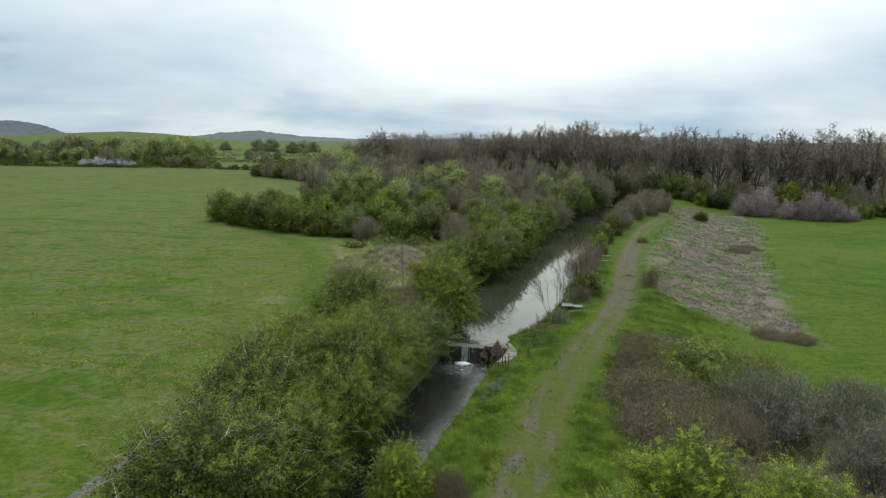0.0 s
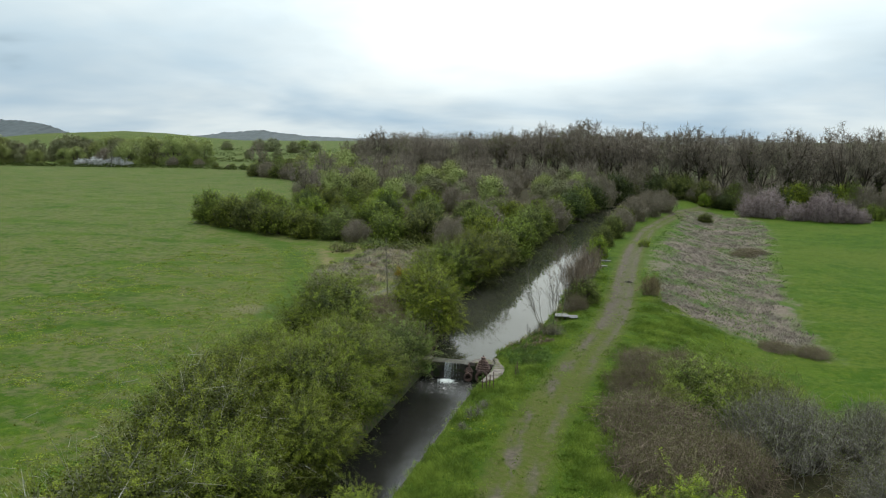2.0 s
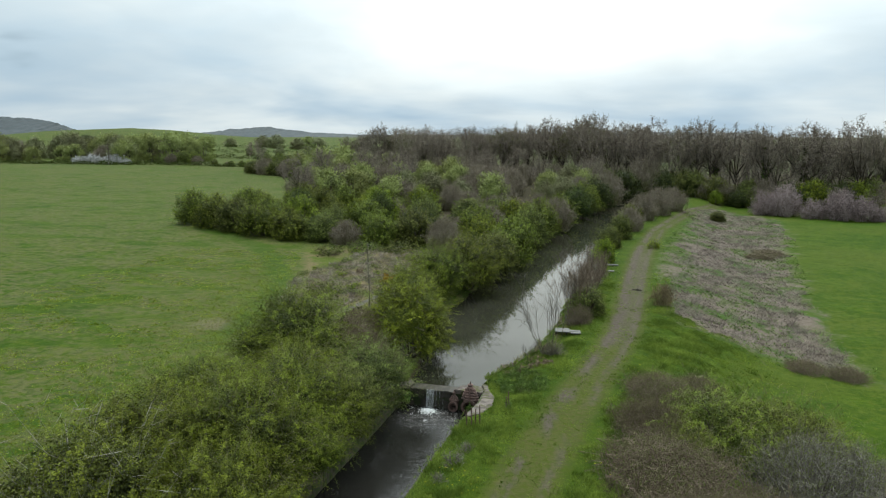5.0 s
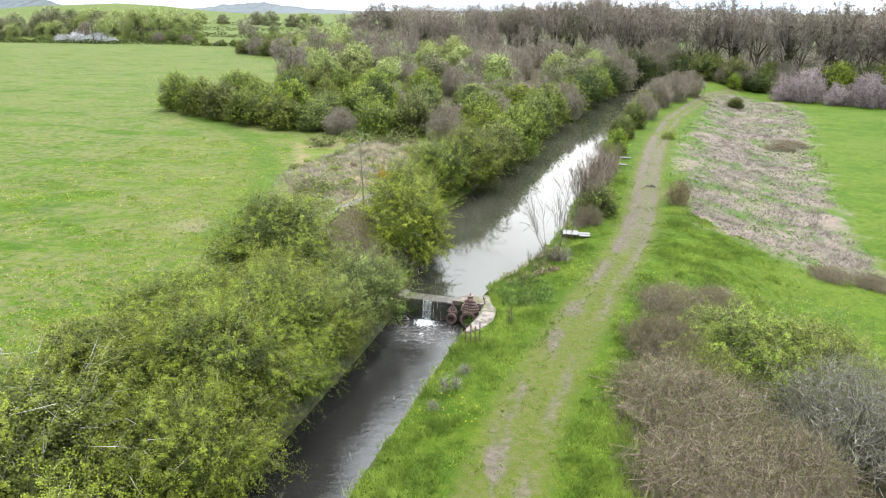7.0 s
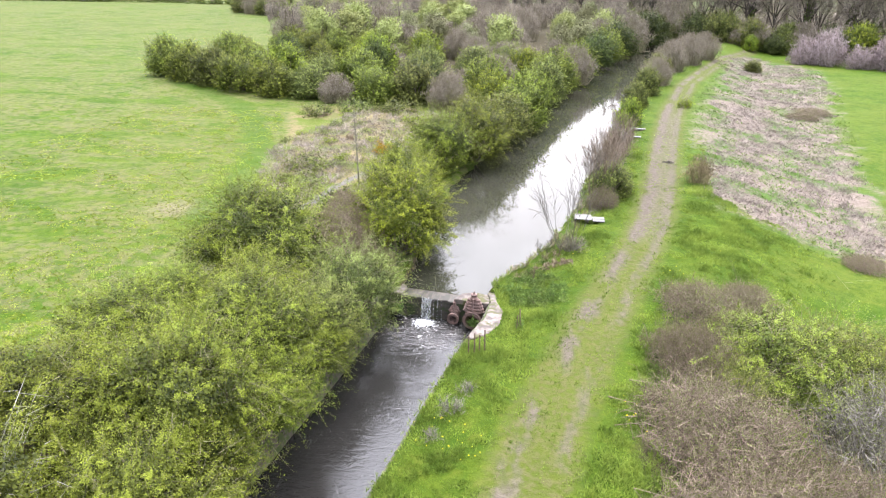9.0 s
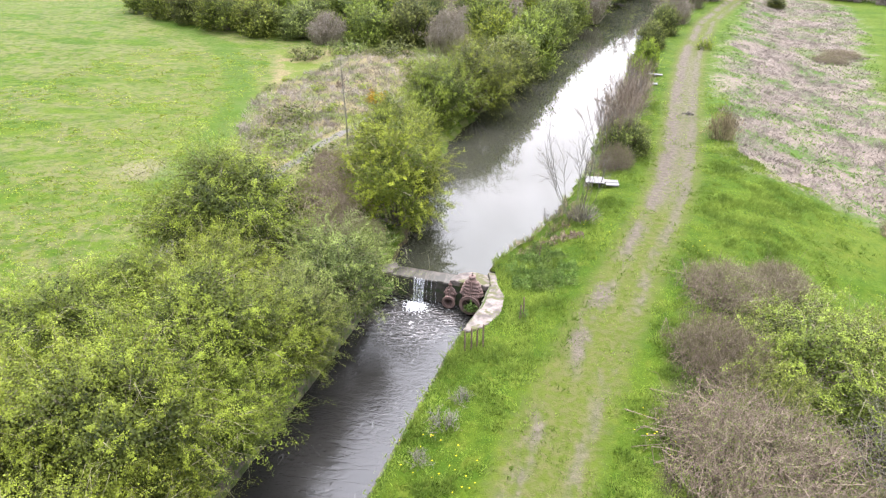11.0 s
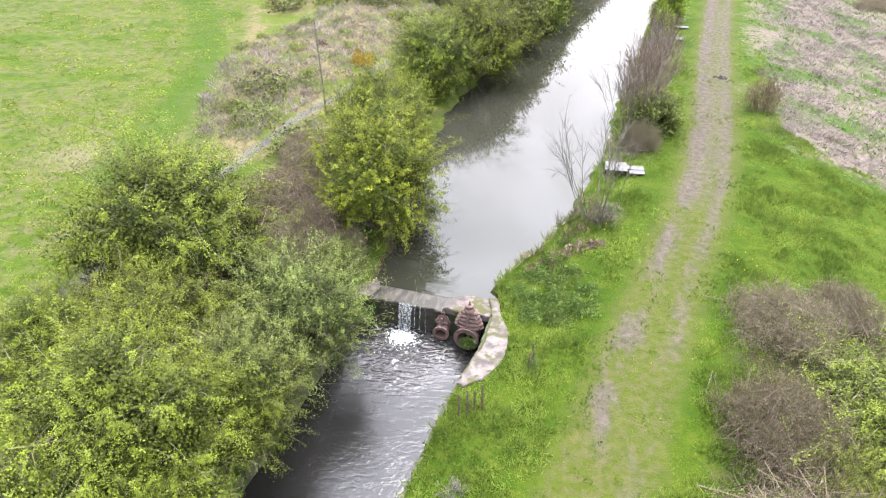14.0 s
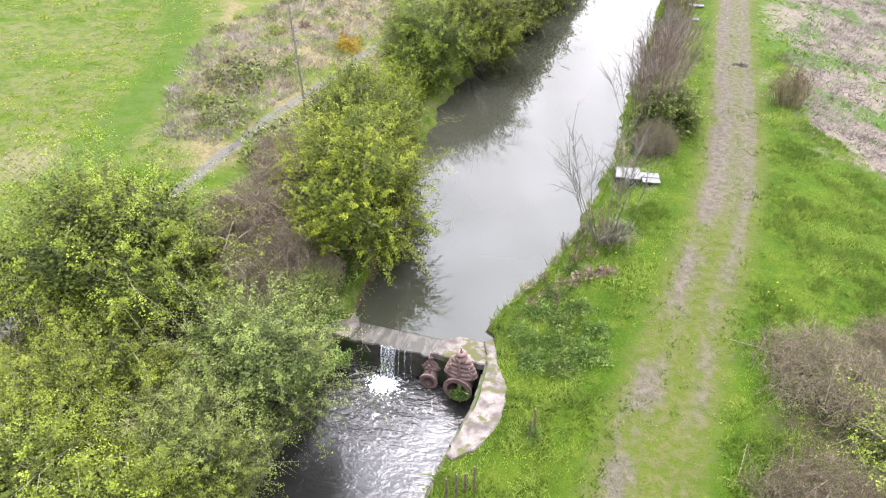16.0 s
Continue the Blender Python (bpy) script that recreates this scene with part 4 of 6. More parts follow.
def build_weir():
    root = new("weir")
    sill = worn_box(-3.15, 2.95, -0.50, 0.52, -3.0, -0.56, 0.03, 0.0, 1)
    part("sill", sill, M["wet_stone"], root, "dark wet weir face")
    # top of the sill: dry ends and a lower wet middle
    uneven_slab("crest", [(-3.2, -0.52), (-2.1, -0.54), (-1.92, 0.1), (-2.2, 0.62), (-2.9, 0.66), (-3.5, 0.35), (-3.9, 0.15), (-3.7, -0.35)], -0.44, 0.22, M["concrete"], "pale broken concrete at the end of the weir", 8, root)
    uneven_slab("crest", [(1.15, -0.54), (2.4, -0.56), (3.25, -0.5), (3.35, 0.55), (1.9, 0.58), (1.35, 0.25)], -0.33, 0.30, M["concrete"], "pale concrete at the end of the weir", 9, root)
    uneven_slab("crest", [(-2.08, -0.55), (1.13, -0.55), (1.33, 0.24), (1.86, 0.60), (-2.15, 0.64), (-1.9, 0.1)], -0.535, 0.10, M["film"], "wet mossy crest under a thin run of water", 10, root)
    root.matrix_basis = WEIR
    tagged(root, "old concrete weir with water spilling over its wet crest", "weir", kind="structure")
    # falling water
    rng = np.random.RandomState(4)
    soup = Soup()
    for x0, x1, lean in ((-0.80, -0.22, 0.35), (-0.12, -0.07, 0.25), (0.12, 0.16, 0.2), (0.36, 0.385, 0.15)):
        cols, rows = max(2, int((x1 - x0) / 0.06)), 12
        x = np.linspace(x0, x1, cols)
        t = np.linspace(0, 1, rows)
        g, tt = np.meshgrid(x, t)
        yy = -0.50 - 0.06 - lean * tt + 0.02 * np.sin(g * 40)
        zz = -0.515 - 1.28 * tt ** 1.6
        front = np.stack([g, yy, zz], 2).reshape(-1, 3)
        back = front + np.array([0, 0.04, 0])
        i = np.arange(rows * cols).reshape(rows, cols)
        q = np.stack([i[:-1, :-1], i[:-1, 1:], i[1:, 1:], i[1:, :-1]], 2).reshape(-1, 4)
        soup.add(front, q)
        soup.add(back, q[:, ::-1])
    fall = soup.out("waterfall", M["fall"])
    fall.matrix_basis = WEIR
    tagged(fall, "white strands of water falling from the weir", "waterfall", kind="structure")
    # foam where it lands: rounded uneven clots
    foam = Soup()
    ico = bmesh.new()
    bmesh.ops.create_icosphere(ico, subdivisions=1, radius=1.0)
    iv = np.array([v.co[:] for v in ico.verts])
    idx = np.array([[v.index for v in f.verts] for f in ico.faces])
    ico.free()
    for k in range(850):
        a, q = rng.uniform(0, 6.283), abs(rng.normal()) * 0.36
        s = rng.uniform(0.012, 0.065) * max(0.3, 1 - q * 0.7)
        p = np.array([-0.50 + math.cos(a) * q * 1.15, -1.28 + math.sin(a) * q * 0.95, LOWER + 0.10 * math.exp(-q * q * 5) - 0.01])
        foam.add(iv * np.array([s, s, s * 0.45]) * rng.uniform(0.8, 1.2, iv.shape) + p, idx)
    ob = foam.out("foam", M["foam"])
    ob.matrix_basis = WEIR
    tagged(ob, "white foam boiling where the water lands", "foam", kind="stuff")


build_weir()


def build_far():
    """Wooded rises at the edge of sight, their distance haze put into the colour."""
    def ridge(name, x0, x1, y, top, mat, label, seed, lumps):
        rng = np.random.RandomState(seed)
        x = np.linspace(x0, x1, 140)
        t = np.interp(x, [p[0] for p in top], [p[1] for p in top])
        t = t + lumps * (0.5 * np.abs(waves(x, x * 0, 0.05, seed)) + 0.5 * rng.uniform(0, 1, len(x)))
        v, f = [], []
        for k in range(140):
            v += [(x[k], y - 260, -6), (x[k], y - 120, t[k] * 0.45), (x[k], y, t[k]), (x[k], y + 150, -10)]
        for k in range(139):
            for j in range(3):
                a = k * 4 + j
                f.append((a, a + 4, a + 5, a + 1))
        tagged(mesh_object(name, v, f, mat), label, "hill", kind="structure")
    ridge("backdrop_hill", -1300, 900, 2500, [(-1300, 10), (-1150, 26), (-1020, 38), (-930, 42), (-850, 30), (-760, 22), (-560, 12), (-100, 12), (200, 20), (500, 24), (900, 20)], M["hill"], "far wooded ridge with haze blue in its colour", 4, 6)
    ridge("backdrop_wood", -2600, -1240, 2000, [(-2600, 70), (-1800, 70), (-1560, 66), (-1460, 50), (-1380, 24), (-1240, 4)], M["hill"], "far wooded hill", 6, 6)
    # church spire on the skyline
    bm = bmesh.new()
    box(bm, -6, 6, -6, 6, 0, 22)
    cone = bmesh.ops.create_cone(bm, cap_ends=True, segments=8, radius1=6, radius2=0.3, depth=26)
    for v in cone["verts"]:
        v.co.z += 35
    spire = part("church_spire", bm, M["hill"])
    spire.matrix_basis = pose(-1040, 1600, -6) @ Matrix.Diagonal((0.7, 0.7, 0.75, 1))
    tagged(spire, "distant church tower with a pointed spire", "church")


build_far()

# ---- plants: the kinds ----
STORE = []


def kind_of(ob):
    STORE.append(ob)
    return ob


HAW = (M["bark"], M["twig"], M["hawthorn"])
haw = [kind_of(leafy("hawthorn", 20 + k, 3.6, 6.2, 860, 84, 0.057, HAW, 0.30, 0.40, 9, 0.62, 0.20, 0.58, 0.35)) for k in range(3)]
haw.append(kind_of(leafy("hawthorn", 26, 3.6, 6.2, 680, 66, 0.058, (M["bark"], M["pale_wood"], M["hawthorn"]), 0.30, 0.42, 9, 0.95, 0.16, 0.55, 0.3, 0.05, 0.009)))
lime = [kind_of(leafy("young_tree", 40 + k, 3.0, 6.2, 760, 76, 0.058, (M["bark"], M["twig"], M["lime"]), 0.35, 0.36, 9, 0.38, 0.14, 0.5)) for k in range(2)]
spray_thorn = kind_of(leafy("thorn_bush", 56, 3.0, 3.4, 640, 60, 0.056, (M["bark"], M["twig"], M["thorn_leaf"]), 0.60, 0.50, 10, 0.40, 0.14, 0.5, 0.1, 0.10, 0.008))
sallow = kind_of(leafy("willow_bush", 50, 2.8, 4.6, 700, 60, 0.056, (M["bark"], M["twig"], M["willow"]), 0.25, 0.50, 9, 0.50, 0.14, 0.58, 0.1))
MID = dict(droop=0.18, reach=0.20, count=11, fill=0.55, low=0.14, stiff=0.62, dead=0.0)
mid_haw = [kind_of(leafy("hawthorn", 60 + k, 3.2, 5.4, 620, 30, 0.105, (M["bark"], M["twig"], M["thorn_leaf"]), **MID)) for k in range(3)]
mid_dull = [kind_of(leafy("sallow", 64 + k, 3.2, 5.6, 620, 30, 0.105, (M["bark"], M["twig"], M["dull"]), **MID)) for k in range(2)]
mid_lime = kind_of(leafy("willow_bush", 68, 3.2, 5.6, 620, 30, 0.105, (M["bark"], M["twig"], M["lime"]), **MID))
mid_deep = kind_of(leafy("dark_bush", 70, 3.0, 5.0, 520, 28, 0.11, (M["bark"], M["twig"], M["deep"]), **MID))
FAR = dict(droop=0.10, reach=0.15, count=14, fill=0.5, low=0.10, stiff=0.65, dead=0.0)
far_green = [kind_of(leafy("willow", 72 + k, 5.0, 11.0, 420, 20, 0.24, (M["bark"], M["twig"], M["far_willow"]), **FAR)) for k in range(2)]
far_dull = kind_of(leafy("alder", 74, 5.0, 10.0, 420, 20, 0.24, (M["bark"], M["twig"], M["far_alder"]), **FAR))
thorn = kind_of(leafy("blackthorn", 76, 4.4, 5.8, 800, 24, 0.12, (M["bark"], M["bramble"], M["blossom"]), 0.1, 0.12, 12, 0.40, 0.12, 0.6))
white_thorn = kind_of(leafy("flowering_bush", 78, 5.0, 4.5, 160, 16, 0.42, (M["bark"], M["twig"], M["white_blossom"]), 0.1, 0.2, 9, 0.40, 0.2, 0.6))
bare_big = [kind_of(twiggy("bare_shrub", 80 + k, 4.2, 3.6, 420, (M["grey_twig"], M["grey_twig"], M["dull"]), 0.14, 7, 0.011, 4, 0.055, 0.45, 0.10)) for k in range(2)]
bramble = [kind_of(twiggy("bramble", 84 + k, 3.0, 1.6, 560, (M["bramble"], M["bramble"], M["willow"]), 0.15, 7, 0.0068, 3, 0.045, 0.15, 0.16)) for k in range(2)]
thicket = [kind_of(twiggy("bramble", 94 + k, 2.6, 3.1, 520, (M["bramble"], M["bramble"], M["dull"]), 0.30, 8, 0.008, 1, 0.05, 0.10, 0.22)) for k in range(2)]
bare_mid = kind_of(twiggy("bare_shrub", 88, 3.0, 4.2, 340, (M["twig"], M["oak_twig"], M["bud"]), 0.16, 8, 0.013, 1, 0.09, 0.30, 0.13))
stump = kind_of(twiggy("coppice_stool", 90, 1.2, 1.3, 80, (M["grey_twig"], M["twig"], M["bud"]), 0.25, 3, 0.011, 0, 0.05, 0.7))
rank = kind_of(twiggy("dead_weeds", 92, 1.6, 1.3, 110, (M["tan"], M["tan"], M["tan"]), 0.16, 4, 0.012, 3, 0.09, 0.45))
oaks = [kind_of(bare_tree("woodland_tree", 100 + k, 19.0, 7.4, (M["bark"], M["oak_twig"], M["deep"]))) for k in range(4)]
oaks.append(kind_of(bare_tree("woodland_tree", 108, 19.0, 7.2, (M["bark"], M["oak_twig"], M["dull"]), 7000, 1200)))
oaks.append(kind_of(bare_tree("woodland_tree", 109, 18.0, 6.6, (M["bark"], M["oak_twig"], M["deep"]), 6500, 0, 0.32, 900)))
poplar = kind_of(bare_tree("poplar", 112, 25.0, 1.7, (M["bark"], M["oak_twig"], M["dull"]), 1500, 200, 0.3))
low_scrub = [kind_of(leafy("low_scrub", 114 + k, 1.7, 1.3, 120, 20, 0.085, (M["twig"], M["twig"], M[m]), 0.1, 0.34, 7, 0.2, 0.1, 0.35)) for k, m in enumerate(("willow", "lime"))]
bramble_low = kind_of(twiggy("bramble", 119, 1.6, 0.8, 90, (M["bramble"], M["bramble"], M["bud"]), 0.25, 4, 0.014, 2, 0.09, 0.15))
weeds = kind_of(twiggy("dead_weeds", 118, 0.8, 0.75, 38, (M["grey_twig"], M["grey_twig"], M["straw"]), 0.2, 4, 0.008, 1, 0.05, 0.6))

# ---- plants: near the weir ----
ROW = "bushes along the lock wall"
L_HAW = "dense hawthorn bush in fresh yellow-green spring leaf"
for k, x, y, s, sz, turn in ((3, -13.0, 10.8, 1.22, 1.26, 30), (3, -13.6, 18.6, 1.16, 1.16, 140), (2, -10.9, 25.6, 1.04, 1.08, 250), (0, -10.2, 31.2, 0.95, 0.92, 80),
                             (1, -15.6, 30.5, 0.92, 0.86, 10), (2, -13.1, 40.6, 1.22, 1.14, 200), (1, -15.6, 35.4, 0.60, 0.55, 300), (2, -9.8, 21.3, 0.85, 0.90, 15), (0, -10.6, 14.6, 0.9, 0.9, 222), (1, -15.2, 24.6, 0.95, 0.92, 95), (2, -11.3, 35.2, 0.80, 0.82, 333), (1, -8.7, 29.0, 0.62, 0.60, 48), (0, -9.6, 24.6, 0.62, 0.6, 168), (2, -8.0, 33.4, 0.58, 0.56, 288), (1, -10.6, 20.6, 0.6, 0.55, 8), (0, -10.9, 27.6, 0.8, 0.86, 111)):
    put(haw[k], x, y, s, turn, L_HAW, "bush", ROW, sz)
put(sallow, -7.3, 37.9, 0.98, 20, "arching pale green willow bush leaning over the lock", "bush", ROW, 0.95)
put(sallow, -8.2, 34.6, 0.80, 170, "arching pale green willow bush leaning over the lock", "bush", ROW, 0.85)
put(lime[0], -6.1, 46.9, 1.18, 40, "bright lime-green young tree overhanging the canal", "tree", "", 1.12)
put(haw[1], -7.0, 52.6, 0.88, 200, "dull yellow-green thorn tree overhanging the canal", "tree", "", 1.06)
put(mid_lime, -8.6, 58.0, 0.7, 10, "lime-green bush on the canal bank", "bush", "", 0.7)
for k, x, y, s, sz in ((0, -10.3, 45.6, 0.95, 1.0), (1, -9.8, 49.0, 0.9, 0.95), (1, -9.6, 42.6, 0.55, 0.75), (0, -8.5, 44.0, 0.66, 0.85), (1, -7.1, 44.3, 0.42, 0.5), (0, -11.4, 52.6, 0.6, 0.6), (1, -8.3, 46.6, 0.6, 0.8)):
    put(thicket[k], x, y, s, x * 31, "brown leafless bramble thicket on the canal bank", "bramble", "brambles on the canal bank", sz)
put(sallow, -6.9, 42.9, 0.36, 60, "small green bush at the end of the weir", "bush")
put(lime[1], -5.5, 15.6, 0.55, 10, "bright lime-green bush at the water's edge", "bush", "", 0.60)
put(bramble[0], -3.4, 16.3, 0.42, 0, "grey tangled bramble on the bank", "bramble", "", 0.9)

# towpath thicket
T = "thicket beside the towpath"
put(lime[0], 7.4, 14.6, 1.05, 90, "bright green hawthorn with arching sprays", "bush", T, 0.92)
put(lime[1], 12.2, 14.0, 1.05, 200, "bright green hawthorn with arching sprays", "bush", T, 0.92)
put(haw[1], 3.6, 12.4, 0.70, 10, "green bush at the edge of the towpath", "bush", T, 0.50)
put(bare_big[0], 17.4, 30.8, 1.05, 0, "leafless grey shrub with fine pale twigs", "shrub", T, 1.15)
put(bare_big[1], 21.5, 24.0, 1.0, 90, "leafless grey shrub with fine pale twigs", "shrub", T, 1.1)
put(bare_big[1], 23.5, 32.0, 0.9, 190, "leafless grey shrub with fine pale twigs", "shrub", T, 0.9)
put(bramble[0], 9.3, 30.2, 1.25, 20, "purple-brown bramble thicket with dead canes", "bramble", T, 1.25)
put(bramble[1], 9.0, 25.0, 1.15, 120, "purple-brown bramble thicket with dead canes", "bramble", T, 1.2)
put(bramble[1], 12.6, 26.6, 1.1, 220, "purple-brown bramble thicket with dead canes", "bramble", T, 1.4)
put(bramble[0], 15.4, 20.6, 1.05, 70, "purple-brown bramble thicket with dead canes", "bramble", T, 1.2)
put(bramble[1], 18.6, 17.6, 1.0, 170, "purple-brown bramble thicket with dead canes", "bramble", T, 1.1)
put(bramble[0], 11.6, 20.4, 0.9, 270, "purple-brown bramble thicket with dead canes", "bramble", T, 1.0)
put(spray_thorn, 9.3, 18.6, 0.6, 45, "green thorn bush with long loose sprays", "bush", T, 0.6)
put(bramble[0], 11.4, 41.3, 0.82, 300, "purple-brown bramble thicket with dead canes", "bramble", T, 0.85)
put(bramble[1], 14.5, 43.2, 0.62, 60, "purple-brown bramble thicket with dead canes", "bramble", T, 0.75)
put(spray_thorn, 13.9, 36.2, 1.3, 100, "green thorn bush with long loose sprays", "bush", T, 1.12)
put(spray_thorn, 18.2, 37.4, 1.1, 10, "green thorn bush with long loose sprays", "bush", T, 0.95)
put(bramble[1], 9.8, 35.3, 0.78, 250, "purple-brown bramble thicket with dead canes", "bramble", T, 1.25)
put(spray_thorn, 11.2, 33.6, 0.55, 250, "green thorn bush with long loose sprays", "bush", T, 0.62)
put(spray_thorn, 20.4, 36.2, 0.75, 70, "green thorn bush with long loose sprays", "bush", T, 0.62)

# water's edge above the weir
E_ = "plants at the water's edge"
put(stump, 4.95, 48.6, 1.05, 0, "cut willow stool sprouting thin grey shoots", "shrub", E_, 1.0)
put(mid_dull[0], 9.0, 60.2, 0.62, 40, "green bush at the water's edge", "bush", E_, 0.55)
put(bramble[1], 7.9, 57.4, 0.45, 40, "rusty brown bramble at the water's edge", "bramble", E_, 1.0)
put(bramble[0], 8.9, 61.6, 0.45, 140, "rusty brown bramble at the water's edge", "bramble", E_, 1.1)
for x, y, s, sz in ((9.2, 67.0, 0.34, 0.5), (11, 73.5, 0.4, 0.5), (12.3, 78.5, 0.36, 0.42)):
    put(bare_mid, x, y, s, x * 50, "leafless purple-grey shrub at the water's edge", "shrub", E_, sz)
put(mid_lime, 14.1, 86.5, 0.55, 0, "yellow-green willow bush by the towpath", "bush", E_, 0.72)
put(mid_dull[1], 16.6, 98, 0.62, 30, "dull green bush by the towpath", "bush", E_, 0.75)
put(mid_dull[0], 19.6, 107, 0.7, 90, "dull green bush by the towpath", "bush", E_, 0.85)
put(bare_mid, 22.5, 116, 1.0, 0, "leafless shrub by the towpath", "shrub", E_, 1.1)
put(mid_dull[1], 24, 122, 0.75, 200, "dull green bush by the towpath", "bush", E_, 0.9)
put(bare_mid, 28, 132, 1.2, 60, "tall leafless sallow by the canal", "shrub", E_, 1.35)
put(bare_mid, 33, 141, 1.3, 160, "tall leafless sallow by the canal", "shrub", E_, 1.5)
put(bare_mid, 38, 150, 1.2, 260, "tall leafless sallow by the canal", "shrub", E_, 1.35)
put(low_scrub[1], 23.2, 98, 0.7, 0, "small dull green bush beside the track", "bush", "", 1.3)
put(rank, 16.9, 64.1, 0.85, 0, "tan dead-leaved bush beside the track", "bush", "", 1.7)

# hedge and scrub on the far bank
S_ = "scrub on the offside bank"
for src, x, y, s, sz in ((haw[0], -3.8, 69.5, 1.03, 1.06), (haw[2], -6.4, 65.2, 0.86, 0.95), (mid_lime, -7.4, 60.6, 0.5, 0.55), (mid_dull[0], -7.0, 57.4, 0.5, 0.5), (mid_dull[1], -1.0, 77, 1.0, 1.1), (mid_haw[1], 0.8, 84, 1.05, 1.2), (mid_lime, -2.6, 88, 1.0, 1.15),
                         (mid_haw[0], 1.9, 92.5, 0.95, 1.2), (mid_dull[0], 4.0, 100, 1.0, 1.2), (mid_haw[1], 6.0, 108, 1.1, 1.3), (bare_mid, 9.0, 116, 1.1, 1.5), (mid_haw[0], 10, 122, 1.1, 1.3),
                         (mid_deep, 14, 134, 1.3, 1.5), (mid_haw[1], 17, 143, 1.2, 1.4), (mid_deep, 21, 153, 1.4, 1.6), (bare_mid, 25, 162, 1.5, 2.0), (mid_deep, 31, 172, 1.5, 1.8)):
    put(src, x + 0.6, y, s * 1.08, x * 77, "rounded thorn bush overhanging the canal", "bush", S_, sz)
FRONT = ((mid_haw[0], -52.5, 105.5, 1.15, 1.25), (mid_haw[1], -47, 101.5, 1.1, 1.15), (mid_dull[0], -42, 98.5, 1.1, 1.15), (mid_haw[0], -37, 95.5, 1.05, 1.1), (mid_haw[1], -31.5, 94, 1.05, 1.0),
         (mid_dull[1], -26.5, 93.5, 1.0, 0.9), (bare_mid, -22.5, 91.5, 0.9, 0.9), (mid_haw[0], -17.5, 92, 1.05, 1.0), (mid_dull[0], -12.5, 93, 1.1, 1.1), (bare_mid, -8, 90, 1.0, 1.2),
         (mid_haw[1], -21, 99, 1.2, 1.2), (mid_lime, -33, 102, 1.1, 1.2), (mid_deep, -20.5, 106.5, 0.95, 1.5))
for src, x, y, s, sz in FRONT:
    put(src, x, y, s, x * 53, "thorn bush at the corner of the pasture", "bush", S_, sz)
r = random.Random(7)
placed = [(x, y) for _, x, y, _, _ in FRONT]
edge_left = curve((90, -20), (100, -46), (112, -52), (150, -50), (205, -66), (260, -100))
tries = 0
while len(placed) < 128 and tries < 6000:
    tries += 1
    y = r.uniform(95, 235)
    x0, x1 = float(edge_left(y)) + 3, float(left_bank(y)) - 5
    x = r.uniform(x0, x1)
    gap = 4.2 + 0.02 * (y - 95)
    if any((x - a) ** 2 + (y - b) ** 2 < gap * gap for a, b in placed):
        continue
    placed.append((x, y))
    q = r.random()
    brown = 0.55 if x > -14 else 0.16               # more leafless sallow towards the canal
    if y < 138:
        src = bare_mid if q < brown * 0.6 else mid_haw[r.randrange(3)] if q < 0.62 else mid_dull[r.randrange(2)] if q < 0.80 else mid_lime if q < 0.90 else mid_deep
        s = r.uniform(0.85, 1.25)
        put(src, x, y, s, r.uniform(0, 360), "scrub bush on the old canal bank", "bush", S_, s * r.uniform(0.85, 1.2))
    else:
        src = bare_mid if q < brown else oaks[r.randrange(4)] if q < brown + 0.14 else far_green[r.randrange(2)] if q < 0.80 else far_dull
        s = r.uniform(0.65, 0.9) if src not in oaks and src is not bare_mid else r.uniform(1.5, 2.0) if src is bare_mid else r.uniform(0.5, 0.66)
        put(src, x, y, s, r.uniform(0, 360), "spring tree among the canal scrub", "tree", S_, s * r.uniform(0.85, 1.05))
for k, (x, y, s, sz) in enumerate(((-63, 216, 1.25, 1.12), (-53, 212, 1.15, 1.05), (-72, 222, 1.0, 0.9), (-45, 206, 1.1, 0.98), (-57, 224, 1.2, 1.15), (-38, 214, 1.0, 0.95))):
    put(far_green[k % 2], x, y, s, k * 67, "rounded willow in pale young leaf beside the pasture", "tree", S_, sz)
for k, (src, x, y, s, sz) in enumerate(((bare_mid, -88, 231, 1.5, 1.5), (mid_dull[0], -82, 227, 1.3, 1.2), (bare_mid, -76, 222, 1.4, 1.5), (mid_haw[2], -70, 214, 1.2, 1.0), (mid_dull[1], -94, 236, 1.3, 1.1), (bare_mid, -64, 207, 1.2, 1.3))):
    put(src, x, y, s, k * 67, "low scrub at the edge of the pasture", "bush", S_, sz)

# blackthorn thicket and bushes by the far meadow
B_ = "blackthorn thicket"
for x, y, s, sz in ((62.5, 162, 0.80, 0.95), (66.5, 160.5, 0.95, 1.25), (71.0, 155.5, 0.72, 0.75), (75.5, 153, 0.95, 1.12), (80.0, 151.2, 0.8, 0.88), (68.5, 166, 1.0, 1.1), (78, 158, 0.9, 1.05), (83.8, 151.6, 0.6, 0.55)):
    put(thorn, x, y, s, x * 41, "blackthorn in greyish pink blossom", "blackthorn", B_, sz * 1.28)
for src, x, y, s, sz in ((mid_lime, 77.5, 172, 1.5, 1.6), (mid_lime, 87, 171, 1.5, 1.55), (mid_haw[0], 92, 168, 1.2, 1.1), (mid_haw[1], 90, 158, 0.9, 0.8), (mid_lime, 55.5, 176, 0.6, 0.75), (mid_dull[0], 97, 163, 1, 0.9)):
    put(src, x, y, s, x * 41, "green bush at the meadow's end", "bush", "bushes at the meadow's end", sz)

